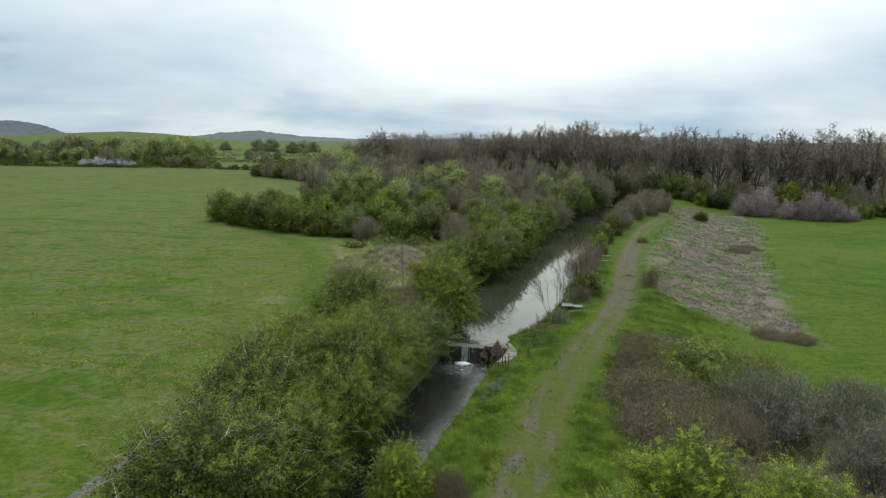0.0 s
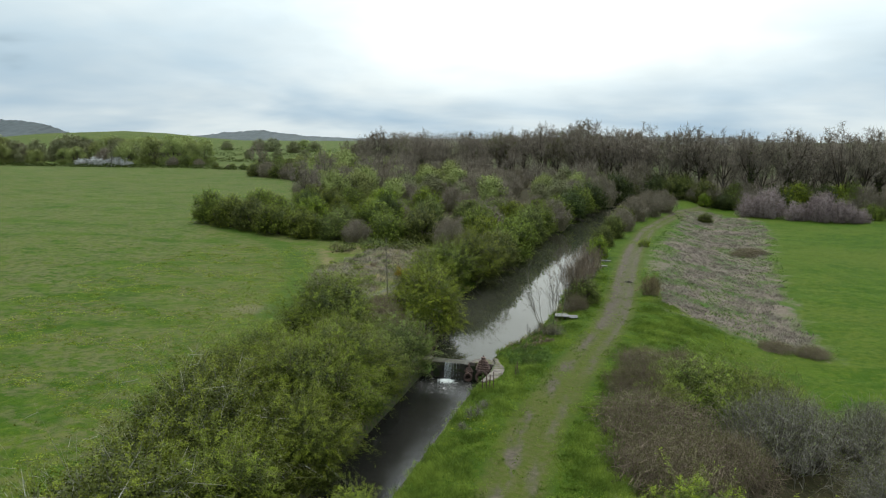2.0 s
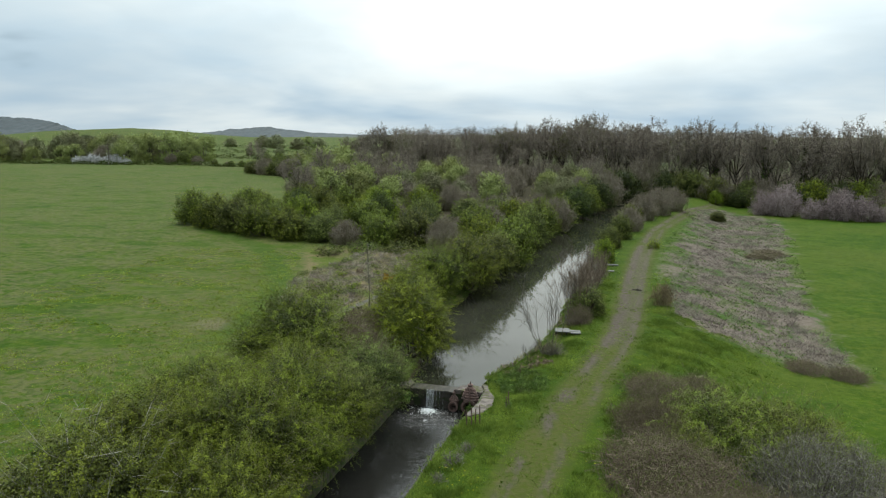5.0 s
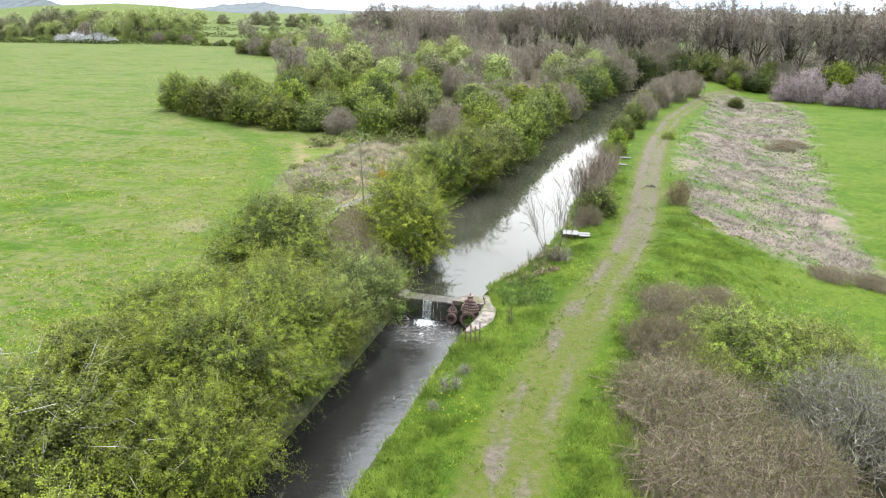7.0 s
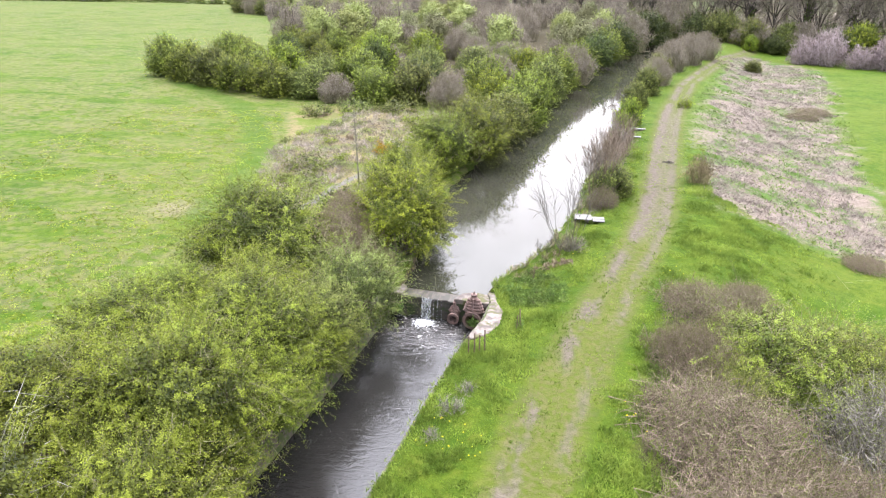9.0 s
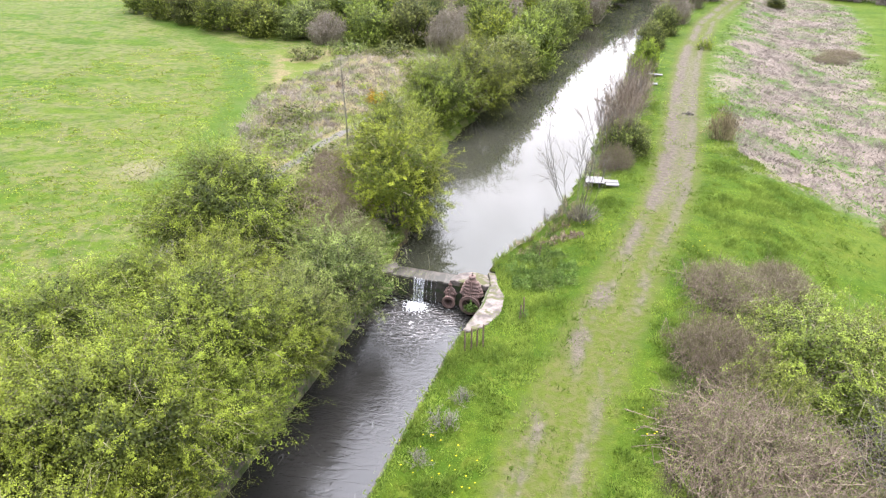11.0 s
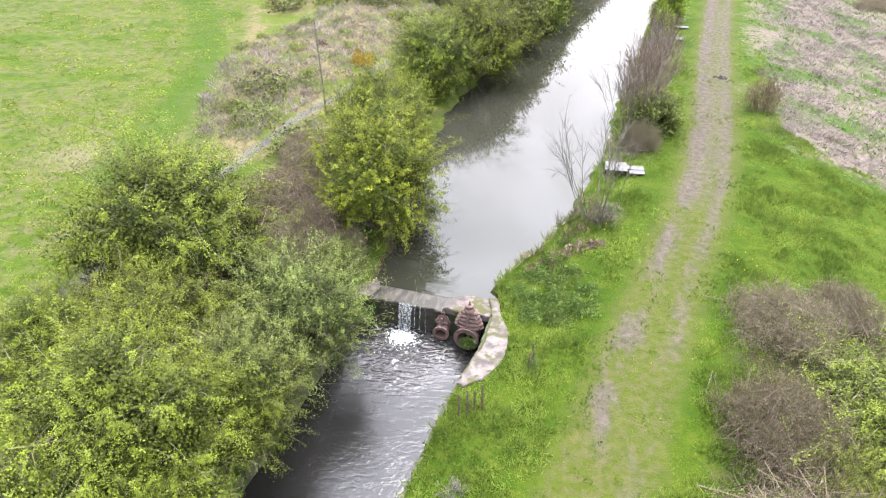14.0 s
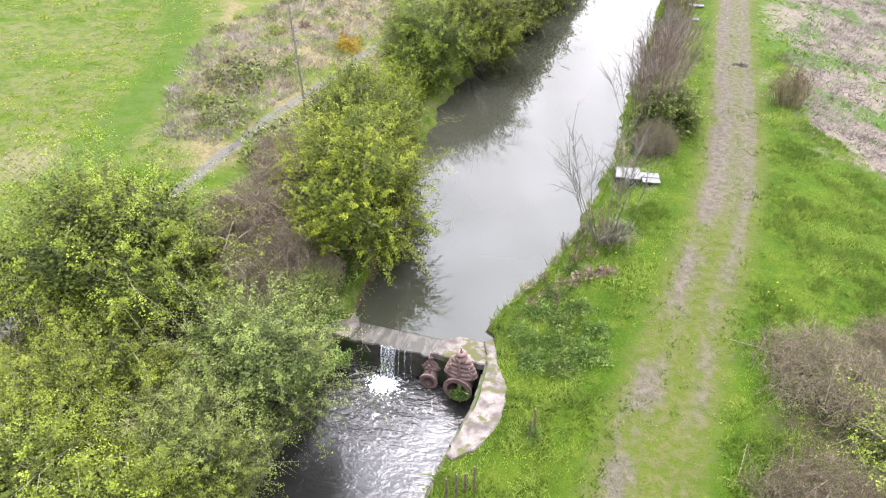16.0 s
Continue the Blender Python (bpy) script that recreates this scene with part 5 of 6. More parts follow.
# woodland on the skyline
W_ = "woodland edge"
r = random.Random(21)
for i in range(46):
    f = i / 45
    x = 28 + 150 * f + r.uniform(-2, 2)
    y = 205 - 18 * math.sin(f * 2.6) + r.uniform(-5, 7) - 26 * f
    s = r.uniform(0.92, 1.12)
    put(oaks[r.randrange(6)], x, y, s, r.uniform(0, 360), "bare brown woodland tree just coming into bud", "tree", W_, s * r.uniform(0.98, 1.16), 0.2)
for i in range(44):
    f = i / 43
    x = -62 + 110 * f + r.uniform(-3, 3)
    y = 268 - 40 * f + r.uniform(-10, 12)
    s = r.uniform(0.62, 0.92) if f < 0.55 else r.uniform(0.8, 1.0)
    put(oaks[r.randrange(6)], x, y, s, r.uniform(0, 360), "bare brown woodland tree just coming into bud", "tree", W_, s * r.uniform(1.0, 1.25), 0.2)
for i in range(64):
    f = i / 63
    x, y = 26 + 160 * f + r.uniform(-3, 3), 196 - 18 * math.sin(f * 2.6) - 26 * f + r.uniform(-2, 3)
    q = r.random()
    src = mid_deep if q < 0.45 else bare_mid if q < 0.8 else mid_dull[0]
    s = r.uniform(1.2, 1.9) * (1.3 if src is bare_mid else 1.0)
    put(src, x, y, s, r.uniform(0, 360), "dark undergrowth at the wood's edge", "bush", "undergrowth", s * r.uniform(0.8, 1.15))
for x, y, s in ((4, 300, 0.88), (15, 303, 0.85), (18, 303, 0.84)):
    put(poplar, x, y, s, x, "tall slim poplar on the skyline", "poplar", "poplars", s)


def far_woods():
    """The depth of the wood, too far to count: crowns, trunks and undergrowth."""
    rng = np.random.RandomState(31)
    soup = Soup()
    for crowns, per, lo, hi, big, small, depth in ((430, 420, 14.5, 19.0, 7.0, 4.4, 85), (620, 170, 4.0, 10.0, 4.6, 2.8, 45)):
        x = rng.uniform(-60, 330, crowns)
        f = np.clip((x - 28) / 150, 0, 2)
        y = np.where(x > 28, 209 - 18 * np.sin(np.minimum(f, 1.2) * 2.6) - 26 * f, 262 - 40 * (x + 62) / 110) + rng.uniform(0, depth, crowns) - (4 if hi < 10 else 0)
        size = rng.uniform(small, big, crowns)
        top = rng.uniform(lo, hi, crowns) + 0.02 * (y - 200) + 3.0 * smooth(90, 240, x) * (hi > 10)
        mid = np.repeat(np.stack([x, y, top - size * 0.8], 1), per, 0)
        d = unit(rng.normal(size=(crowns * per, 3)))
        a = mid + d * np.repeat(size, per)[:, None] * rng.uniform(0.4, 0.95, (crowns * per, 1)) * np.where(d[:, 2:3] < 0, [[1, 1, 1.9]], [[1, 1, 0.8]])
        b = a + unit(d * 0.4 + rng.normal(size=a.shape) * 0.7) * rng.uniform(0.6, 1.5, (crowns * per, 1))
        soup.slivers(a, b, rng.uniform(0.04, 0.09, (crowns * per, 1)), rng.normal(size=a.shape))
        if hi > 10:
            soup.sticks(np.stack([x, y, np.full(crowns, -2.5)], 1), np.stack([x, y, top - size * 0.6], 1), 0.32, 0.12)
    tagged(soup.out("far_wood", M["oak_twig"]), "deep bare woodland behind the canal", "woodland", kind="stuff")


far_woods()
r = random.Random(5)
BELT = "tree belt behind the pasture"
for i in range(62):
    f = (i % 31) / 30
    back = i >= 31
    x = -345 + 195 * f + r.uniform(-4, 4) - (25 if back else 0)
    y = (350 if back else 312 - 10 * f) + r.uniform(-8, 12)
    q = r.random()
    src = far_green[r.randrange(2)] if q < 0.62 else far_dull if q < 0.82 else bare_mid
    s = r.uniform(0.85, 1.2) * (1.15 if back else 0.9 + 0.2 * math.sin(f * 9))
    s = s * 1.25 if src is not bare_mid else s * 2.2
    put(src, x, y, s, r.uniform(0, 360), "willow in young leaf behind the pasture", "tree", BELT, s * r.uniform(0.85, 1.05))
for x, y, s in ((-204, 294, 0.75), (-197, 293, 1.0), (-190, 292, 0.8), (-184, 291, 1.05), (-178, 290, 0.6)):
    put(white_thorn, x, y, s, x * 13, "bush covered in white blossom", "bush", "white blossom", s * 1.2)
for i in range(26):
    x, y = r.uniform(-620, -180), r.uniform(480, 760)
    s = r.uniform(1.0, 1.5)
    put(far_dull if r.random() < 0.5 else far_green[0], x, y, s * 1.4, r.uniform(0, 360), "tree among far fields", "tree", "far field trees", s)
put(mid_deep, -409, 600, 3.2, 0, "dark round evergreen among far fields", "tree", "far field trees", 3.0)
for i in range(16):
    x, y = -158 + 5.2 * i + r.uniform(-2, 2), 300 - 2.2 * i + r.uniform(-3, 3)
    src = bare_mid if i % 3 == 0 else mid_dull[i % 2] if i % 3 == 1 else mid_haw[2]
    s = r.uniform(0.9, 1.4) if i < 4 or i > 9 else r.uniform(0.5, 0.8)
    put(src, x, y, s, r.uniform(0, 360), "low bush in the hedge behind the pasture", "bush", "hedge bushes", s)


def low_hedge(x0, x1, y0, y1, tall, count, seed, label):
    rng = np.random.RandomState(seed)
    f = rng.uniform(0, 1, count)
    x = x0 + (x1 - x0) * f
    y = y0 + (y1 - y0) * f + rng.normal(size=count) * 0.5
    z = height(x, y) + rng.uniform(0, 1.0, count) * tall * (0.8 + 0.3 * np.sin(x * 0.4) * np.sin(x * 0.13))
    soup = Soup()
    soup.leaves(np.stack([x, y, z], 1), rng.normal(size=(count, 3)), rng.uniform(0.4, 0.9, count), rng.uniform(0.3, 0.7, count), rng)
    tagged(soup.out("hedge", M["deep"]), label, "hedge", kind="stuff")


low_hedge(-340, -100, 293, 279, 1.9, 5200, 8, "low dark hedge along the far side of the pasture")
low_hedge(-260, -90, 372, 360, 3.0, 3600, 9, "dark hedge between far fields")
low_hedge(-330, -120, 470, 480, 3.5, 3600, 10, "dark hedge between far fields")
low_hedge(-460, -120, 640, 600, 4.5, 4200, 11, "dark hedge between far fields")
put(oaks[0], -104, 264, 0.60, 0, "lone bare tree at the pasture's corner", "tree", "", 0.66)
for x, y, s in ((-150, 420, 0.5), (-128, 410, 0.55), (-120, 415, 0.4), (-172, 425, 0.45), (-105, 330, 0.45), (-75, 300, 0.5), (-86, 308, 0.4)):
    put(far_dull, x, y, s * 1.6, x, "small tree along a far hedge", "tree", "far hedge trees", s * 1.5)


def power_pole():
    root = new("power_pole")
    bm = bmesh.new()
    bmesh.ops.create_cone(bm, cap_ends=True, segments=10, radius1=0.17, radius2=0.11, depth=10)
    part("pole", bm, M["bark"], root)
    part("crossarm", worn_box(-1.0, 1.0, -0.07, 0.07, 4.3, 4.45, 0.01), M["bark"], root)
    for x in (-0.85, 0, 0.85):
        bm = bmesh.new()
        bmesh.ops.create_cone(bm, cap_ends=True, segments=8, radius1=0.07, radius2=0.04, depth=0.3)
        for v in bm.verts:
            v.co += Vector((x, 0, 4.6))
        part("insulator", bm, M["slab"], root)
    root.matrix_basis = pose(-182.5, 284, place(-182.5, 284) + 5)
    tagged(root, "dark wooden power pole at the edge of the pasture", "pole")


power_pole()

# ---- small things by the weir ----
def turned(profile, segs=20, start=0.0, sweep=6.2832):
    """A bmesh turned round z from (radius, height) pairs."""
    bm = bmesh.new()
    rings = []
    for rad, z in profile:
        rings.append([bm.verts.new((rad * math.cos(start + sweep * i / segs), rad * math.sin(start + sweep * i / segs), z)) for i in range(segs)])
    for a, b in zip(rings, rings[1:]):
        for i in range(segs):
            bm.faces.new((a[i], a[(i + 1) % segs], b[(i + 1) % segs], b[i]))
    bm.faces.new(rings[0][::-1])
    bm.faces.new(rings[-1])
    return bm


def oval_block(w0, d0, w1, d1, z0, z1, bevel=0.02):
    """A tapered block with rounded corners."""
    bm = bmesh.new()
    a = [bm.verts.new((x * w0, y * d0, z0)) for x, y in ((-1, -1), (1, -1), (1, 1), (-1, 1))]
    b = [bm.verts.new((x * w1, y * d1, z1)) for x, y in ((-1, -1), (1, -1), (1, 1), (-1, 1))]
    bm.faces.new(a[::-1])
    bm.faces.new(b)
    for i in range(4):
        bm.faces.new((a[i], a[(i + 1) % 4], b[(i + 1) % 4], b[i]))
    bmesh.ops.bevel(bm, geom=bm.edges[:], offset=bevel, segments=2, affect="EDGES")
    return bm


def pipe_ring(outer, inner, length, lip):
    """A flanged pipe end that opens towards -y."""
    bm = turned([(inner, 0.0), (outer + lip, 0.0), (outer + lip, 0.07), (outer, 0.08), (outer, length), (inner * 0.98, length), (inner * 0.98, 0.25), (inner, 0.02)], 24)
    bm.faces.ensure_lookup_table()
    for f in [f for f in bm.faces if len(f.verts) > 4]:
        bm.faces.remove(f)
    bmesh.ops.rotate(bm, verts=bm.verts[:], cent=(0, 0, 0), matrix=Matrix.Rotation(radians(-90), 3, "X"))
    return bm


def oval(bm, squash, dz=0.0, dy=0.0):
    for v in bm.verts:
        v.co = Vector((v.co.x, v.co.y * squash + dy, v.co.z + dz))
    return bm


def sluice_valve(w, ribs, pipe, pipe_z, z0, z1, label):
    """A cast-iron gate valve: pipe end, ribbed tapering bonnet, gland and spindle."""
    root = new("sluice_valve")
    ring = pipe_ring(pipe, pipe * 0.8, 0.7, 0.07)
    for v in ring.verts:
        v.co += Vector((0, -0.45, pipe_z))
    part("pipe_end", ring, M["iron"], root, "round flanged iron pipe end")
    back = turned([(pipe * 0.79, 0.0), (pipe * 0.79, 0.05)], 24)
    bmesh.ops.rotate(back, verts=back.verts[:], cent=(0, 0, 0), matrix=Matrix.Rotation(radians(-90), 3, "X"))
    for v in back.verts:
        v.co += Vector((0, 0.12, pipe_z))
    part("gate", back, M["wet_stone"], root, "dark iron gate inside the pipe")
    part("body", oval(turned([(w * 0.88, z0 - 0.35), (w * 0.90, z0), (w * 0.82, z0 + (z1 - z0) * 0.4), (w * 0.60, z0 + (z1 - z0) * 0.8), (w * 0.34, z1 - 0.06)], 22), 0.46), M["iron"], root, "", True)
    for i in range(ribs):
        f = i / max(1, ribs - 1)
        ww, z = w * (1.08 - 0.42 * f ** 1.3), z0 + 0.02 + (z1 - 0.22 - z0) * f
        rib = oval(turned([(ww * 0.8, z + 0.05), (ww, z - 0.035), (ww * 1.02, z - 0.01), (ww * 0.98, z + 0.025), (ww * 0.78, z + 0.085)], 24), 0.50)
        part("rib", rib, M["iron"], root, "", True)
    part("spine", oval_block(0.05, 0.06, 0.035, 0.04, z0, z1 - 0.05, 0.01), M["iron"], root).matrix_basis = pose(0, -w * 0.40, 0, -9)
    for sgn in (-1, 1):
        for i in range(3):
            f = i / 3
            lug = turned([(0.04, 0.0), (0.045, 0.02), (0.04, 0.07), (0.015, 0.09)], 8)
            for v in lug.verts:
                v.co += Vector((sgn * w * (0.80 - 0.3 * f), -w * 0.30, z0 + 0.06 + (z1 - 0.3 - z0) * f))
            part("bolt", lug, M["iron"], root)
    part("bonnet", turned([(w * 0.40, z1 - 0.14), (w * 0.40, z1 - 0.08), (w * 0.30, z1 - 0.02), (w * 0.24, z1 + 0.08), (w * 0.33, z1 + 0.10), (w * 0.33, z1 + 0.14), (w * 0.16, z1 + 0.17)], 18), M["iron"], root, "", True)
    part("spindle", turned([(0.06, z1 + 0.15), (0.05, z1 + 0.25), (0.03, z1 + 0.26), (0.03, z1 + 0.36)], 10), M["iron"], root)
    tagged(root, label, "valve", "sluice valves")
    return root


v = sluice_valve(0.58, 5, 0.47, -1.22, -0.78, 0.12, "large rusty cast-iron sluice valve with ribbed body")
v.matrix_basis = pose(-0.98, 40.55, 0, 0, 0, -12)
v = sluice_valve(0.33, 2, 0.28, -1.42, -1.12, -0.70, "small rusty cast-iron sluice valve against the weir")
v.matrix_basis = pose(-2.12, 41.02, 0, 0, 0, -8)


def clump(name, x, y, z, rx, ry, rz, count, size, mat, label, category, seed, group=""):
    """A low leafy plant."""
    rng = np.random.RandomState(seed)
    root = new(name)
    d = unit(rng.normal(size=(count, 3)))
    d[:, 2] = np.abs(d[:, 2])
    p = d * np.array([rx, ry, rz]) * rng.uniform(0.35, 1.05, (count, 1)) * (0.85 + 0.25 * np.sin(d[:, :1] * 7 + seed))
    s = Soup()
    ln = size * rng.uniform(0.6, 1.4, count)
    s.leaves(p, unit(d + rng.normal(size=(count, 3)) * 0.8), ln, ln * 0.6, rng)
    tagged(s.out("foliage", mat, root), kind="stuff")
    w = Soup()
    k = rng.choice(count, min(count, 60))
    w.sticks(p[k] * np.array([0.2, 0.2, 0]), p[k], 0.008, 0.004)
    tagged(w.out("stalk", M["twig"], root), kind="stuff")
    root.matrix_basis = pose(x, y, z)
    return tagged(root, label, category, group)


clump("fern", -0.98, 39.98, -1.42, 0.36, 0.28, 0.62, 520, 0.085, M["herb"], "bright green fern growing in the valve's pipe", "fern", 2)
clump("ivy", -5.6, 40.9, -1.2, 0.6, 0.5, 0.8, 900, 0.10, M["herb"], "green ivy hanging on the lock wall", "ivy", 3)
clump("ivy", -6.2, 42.4, -0.35, 0.7, 0.5, 0.75, 700, 0.10, M["herb"], "green nettles at the end of the weir", "nettles", 4)
for k, (x, y, s) in enumerate(((1.0, 42.3, 0.75), (1.9, 43.4, 0.9), (0.95, 43.5, 0.7), (2.5, 44.6, 0.8), (2.6, 42.8, 0.7), (1.8, 44.9, 0.6), (3.4, 46.2, 0.6), (5.6, 49.4, 0.6), (3.5, 41.2, 0.8), (2.5, 40.5, 0.8), (1.5, 40.7, 0.7), (3.9, 42.4, 0.7), (3.3, 43.6, 0.7), (1.5, 41.7, 0.8), (2.6, 41.6, 0.85))):
    clump("nettle", x, y, place(x, y), s * 1.15, s, s * 0.62, 1400, 0.085, M["herb"], "patch of fresh green nettles on the bank", "nettles", 20 + k, "nettles on the bank")
# grey-leaved weeds on the bank
for k, (x, y, s) in enumerate(((-1.25, 30.6, 0.75), (-0.75, 32.0, 0.55), (-1.9, 28.8, 0.5))):
    put(weeds, x, y, s * 1.3, 50 * k, "grey dead weed stalks on the grassy bank", "weeds", "dead weeds on the bank", s * 1.2)


for k, (x, y) in enumerate(((-8.6, 27.2), (-8.2, 30.6), (-7.6, 32.2), (-7.3, 35.6), (-9.2, 24.0), (-6.7, 37.4), (-6.3, 39.4), (-9.9, 21.2))):
    clump("ivy", x - 0.25, y, -0.75, 0.55, 1.2, 0.75, 600, 0.12, M["deep" if k % 2 else "herb"], "ivy and weeds hanging over the lock wall", "ivy", 130 + k, "ivy on the lock wall")


def fence_post(x, y, h, lean, label):
    root_z = place(x, y)
    bm = oval_block(0.036, 0.024, 0.030, 0.020, -0.1, h, 0.006)
    ob = part("metal_post", bm, M["iron"])
    ob.matrix_basis = pose(x, y, root_z, lean, lean * 0.6, x * 40)
    tagged(ob, label, "post", "old posts on the bank")


for x, y, h, lean in ((-0.88, 35.15, 1.12, 1), (-0.60, 35.2, 1.2, -2), (-0.38, 35.45, 1.02, 2), (-0.12, 35.5, 1.2, -1)):
    fence_post(x, y, h, lean, "rusty iron post standing in the bank grass")
for x, y, h, lean in ((1.42, 37.45, 0.85, 2), (1.60, 37.75, 1.05, -2)):
    fence_post(x, y, h, lean, "thin dark stake beside a young shrub")
clump("sapling_shrub", 1.55, 37.5, place(1.55, 37.5), 0.42, 0.42, 0.75, 220, 0.08, M["herb"], "small shrub tied to a stake", "shrub", 61)
fence_post(2.35, 43.3, 1.1, 4, "dark stake among the nettles")


def peg(x, y, turn, pieces, label, z=-0.30):
    """A fishing stand of paving slabs."""
    root = new("fishing_stand")
    for k, (dx, dy, a, b, z, tilt) in enumerate(pieces):
        bm = worn_box(-a / 2, a / 2, -b / 2, b / 2, -0.05, 0.0, 0.008, 0.004, k)
        o = part("slab", bm, M["slab"], root)
        o.matrix_basis = pose(dx, dy, z, tilt, 0, k * 1.5)
    for dx in (-0.55, 0.35):
        o = part("support", worn_box(-0.06, 0.06, -0.4, 0.4, -0.55, -0.06, 0.01), M["bark"], root)
        o.matrix_basis = pose(dx, 0, 0)
    root.matrix_basis = pose(x, y, z, 0, 0, turn)
    tagged(root, label, "fishing stand", "fishing stands")


peg(6.2, 54.2, -4, ((-0.32, 0.0, 0.58, 1.02, 0.08, 2), (0.30, -0.02, 0.60, 1.02, 0.09, 2), (1.06, 0.02, 0.92, 0.46, 0.06, 0), (1.12, -0.48, 0.86, 0.42, 0.05, 1)), "pale paving slabs laid as a fishing stand", -0.44)
peg(14.6, 84.0, -6, ((-0.30, 0.0, 0.9, 0.6, 0.08, 0), (0.65, -0.02, 0.9, 0.6, 0.08, 0)), "pale paving slabs laid as a fishing stand")
peg(13.2, 80.3, -6, ((0, 0.0, 0.9, 0.6, 0.08, 0), (0.95, 0, 0.9, 0.6, 0.06, 0)), "pale paving slabs laid as a fishing stand")


def long_shoots(x, y, count, h, spread, mat, label, seed, thick=0.016):
    """Slender upright poles that fork near the top."""
    rng = np.random.RandomState(seed)
    root = new("sallow_shoots")
    s = Soup()
    for _ in range(count):
        a, q = rng.uniform(0, 6.28), rng.uniform(0.2, 1.0)
        p = np.array([math.cos(a) * 0.25, math.sin(a) * 0.25, -0.1])
        top = np.array([math.cos(a) * q * spread, math.sin(a) * q * spread * 0.7, h * rng.uniform(0.6, 1.0)])
        m = p * 0.5 + top * 0.5 + np.array([math.cos(a), math.sin(a), 0]) * 0.2
        s.sticks([p, m], [m, top], [thick, thick * 0.7], [thick * 0.7, thick * 0.25])
        for _ in range(13):
            t = rng.uniform(0.1, 1.0)
            b = m * (1 - t) + top * t
            e = b + unit(unit(top - p) + rng.normal(size=3) * 0.42) * rng.uniform(0.10, 0.26) * h
            s.sticks([b], [e], thick * 0.5, thick * 0.2)
            for _ in range(2):
                t2 = rng.uniform(0.3, 0.9)
                c = b * (1 - t2) + e * t2
                s.sticks([c], [c + unit(unit(e - b) + rng.normal(size=3) * 0.5) * rng.uniform(0.05, 0.12) * h], thick * 0.32, thick * 0.14)
    tagged(s.out("branchwork", mat, root), kind="stuff")
    root.matrix_basis = pose(x, y, place(x, y) - 0.25)
    tagged(root, label, "shrub", "bare shoots at the water's edge")


long_shoots(4.7, 48.7, 13, 6.0, 2.7, M["grey_twig"], "tall bare willow shoots rising from a stool", 1, 0.020)
long_shoots(7.6, 59.6, 24, 5.4, 2.4, M["bramble"], "dark bare shoots leaning over the water", 2, 0.019)
long_shoots(8.6, 62.6, 24, 5.6, 2.2, M["bramble"], "dark bare shoots leaning over the water", 3, 0.019)
long_shoots(9.4, 66.0, 22, 4.8, 1.9, M["bramble"], "purple bare shoots at the water's edge", 4, 0.022)
for k, (x, y) in enumerate(((9.0, 64.4), (9.6, 68.3), (10.4, 70.4), (11.2, 73.0), (8.3, 60.8), (11.9, 76.0))):
    long_shoots(x, y, 24, 3.2 + 0.5 * (k % 3), 1.7, M["bramble" if k % 2 else "grey_twig"], "leafless purple-grey shoots at the water's edge", 30 + k, 0.019)
long_shoots(3.4, 47.3, 10, 1.9, 1.5, M["bark"], "dark twigs hanging over the water", 5, 0.012)
long_shoots(-4.9, 45.6, 12, 1.9, 1.9, M["bark"], "dark twigs hanging over the water", 6, 0.012)


def slim_tree(x, y, h):
    rng = np.random.RandomState(3)
    root = new("sapling")
    s, t = Soup(), Soup()
    pts = np.stack([0.05 * np.sin(np.linspace(0, 5, 8)), 0.05 * np.cos(np.linspace(0, 4, 8)), np.linspace(-0.2, h, 8)], 1)
    s.sticks(pts[:-1], pts[1:], np.linspace(0.085, 0.025, 8)[:-1], np.linspace(0.085, 0.025, 8)[1:])
    k = 70
    z = rng.uniform(0.35, 1.0, k) * h
    a = np.stack([np.zeros(k), np.zeros(k), z], 1)
    d = unit(rng.normal(size=(k, 3)) * np.array([1, 1, 0.3]) + np.array([0, 0, 0.9]))
    e = a + d * (0.35 + 0.5 * (1 - z / h))[:, None]
    t.sticks(a, e, 0.014, 0.005)
    s.out("trunk", M["grey_twig"], root)
    tagged(t.out("branchwork", M["grey_twig"], root), kind="stuff")
    root.matrix_basis = pose(x, y, place(x, y))
    tagged(root, "slim bare sapling with a pale grey trunk", "tree")


slim_tree(-11.6, 57.6, 6.6)

for src, x, y, s, sz in ((mid_lime, 9.0, 63.6, 0.36, 0.42), (mid_dull[1], 10.2, 70.6, 0.34, 0.36), (mid_lime, 12.6, 80.6, 0.42, 0.62), (mid_dull[0], 11.9, 76.4, 0.32, 0.4)):
    put(src, x, y, s, x * 37, "yellow-green bush at the water's edge", "bush", E_, sz)

# rough ground beside the pasture
clump("gorse", -11.9, 68.9, place(-11.9, 68.9), 1.25, 1.1, 1.3, 1500, 0.12, M["gorse"], "gorse bush in orange-yellow flower", "gorse", 41)
clump("gorse", -16.0, 72.5, place(-16, 72.5), 0.7, 0.7, 0.7, 500, 0.12, M["rust"], "rust-brown dead bush in the rough grass", "bush", 42)
G_ = "low bushes in the rough grass"
r = random.Random(13)
spots = 0
while spots < 34:
    x, y = r.uniform(-25, -2), r.uniform(52, 90)
    if inside(ROUGH, x, y) < 0.3 or along(GRAVEL, x, y) < 1.4 or math.hypot(x + 11.9, y - 68.9) < 2.2:
        continue
    spots += 1
    src = low_scrub[r.randrange(2)] if r.random() < 0.72 else bramble_low
    s = r.uniform(0.3, 0.75)
    put(src, x, y, s if src is not bramble_low else s * 0.9, r.uniform(0, 360), "low bush in the rough grass by the pasture", "bush", G_, s * r.uniform(0.6, 1.05))
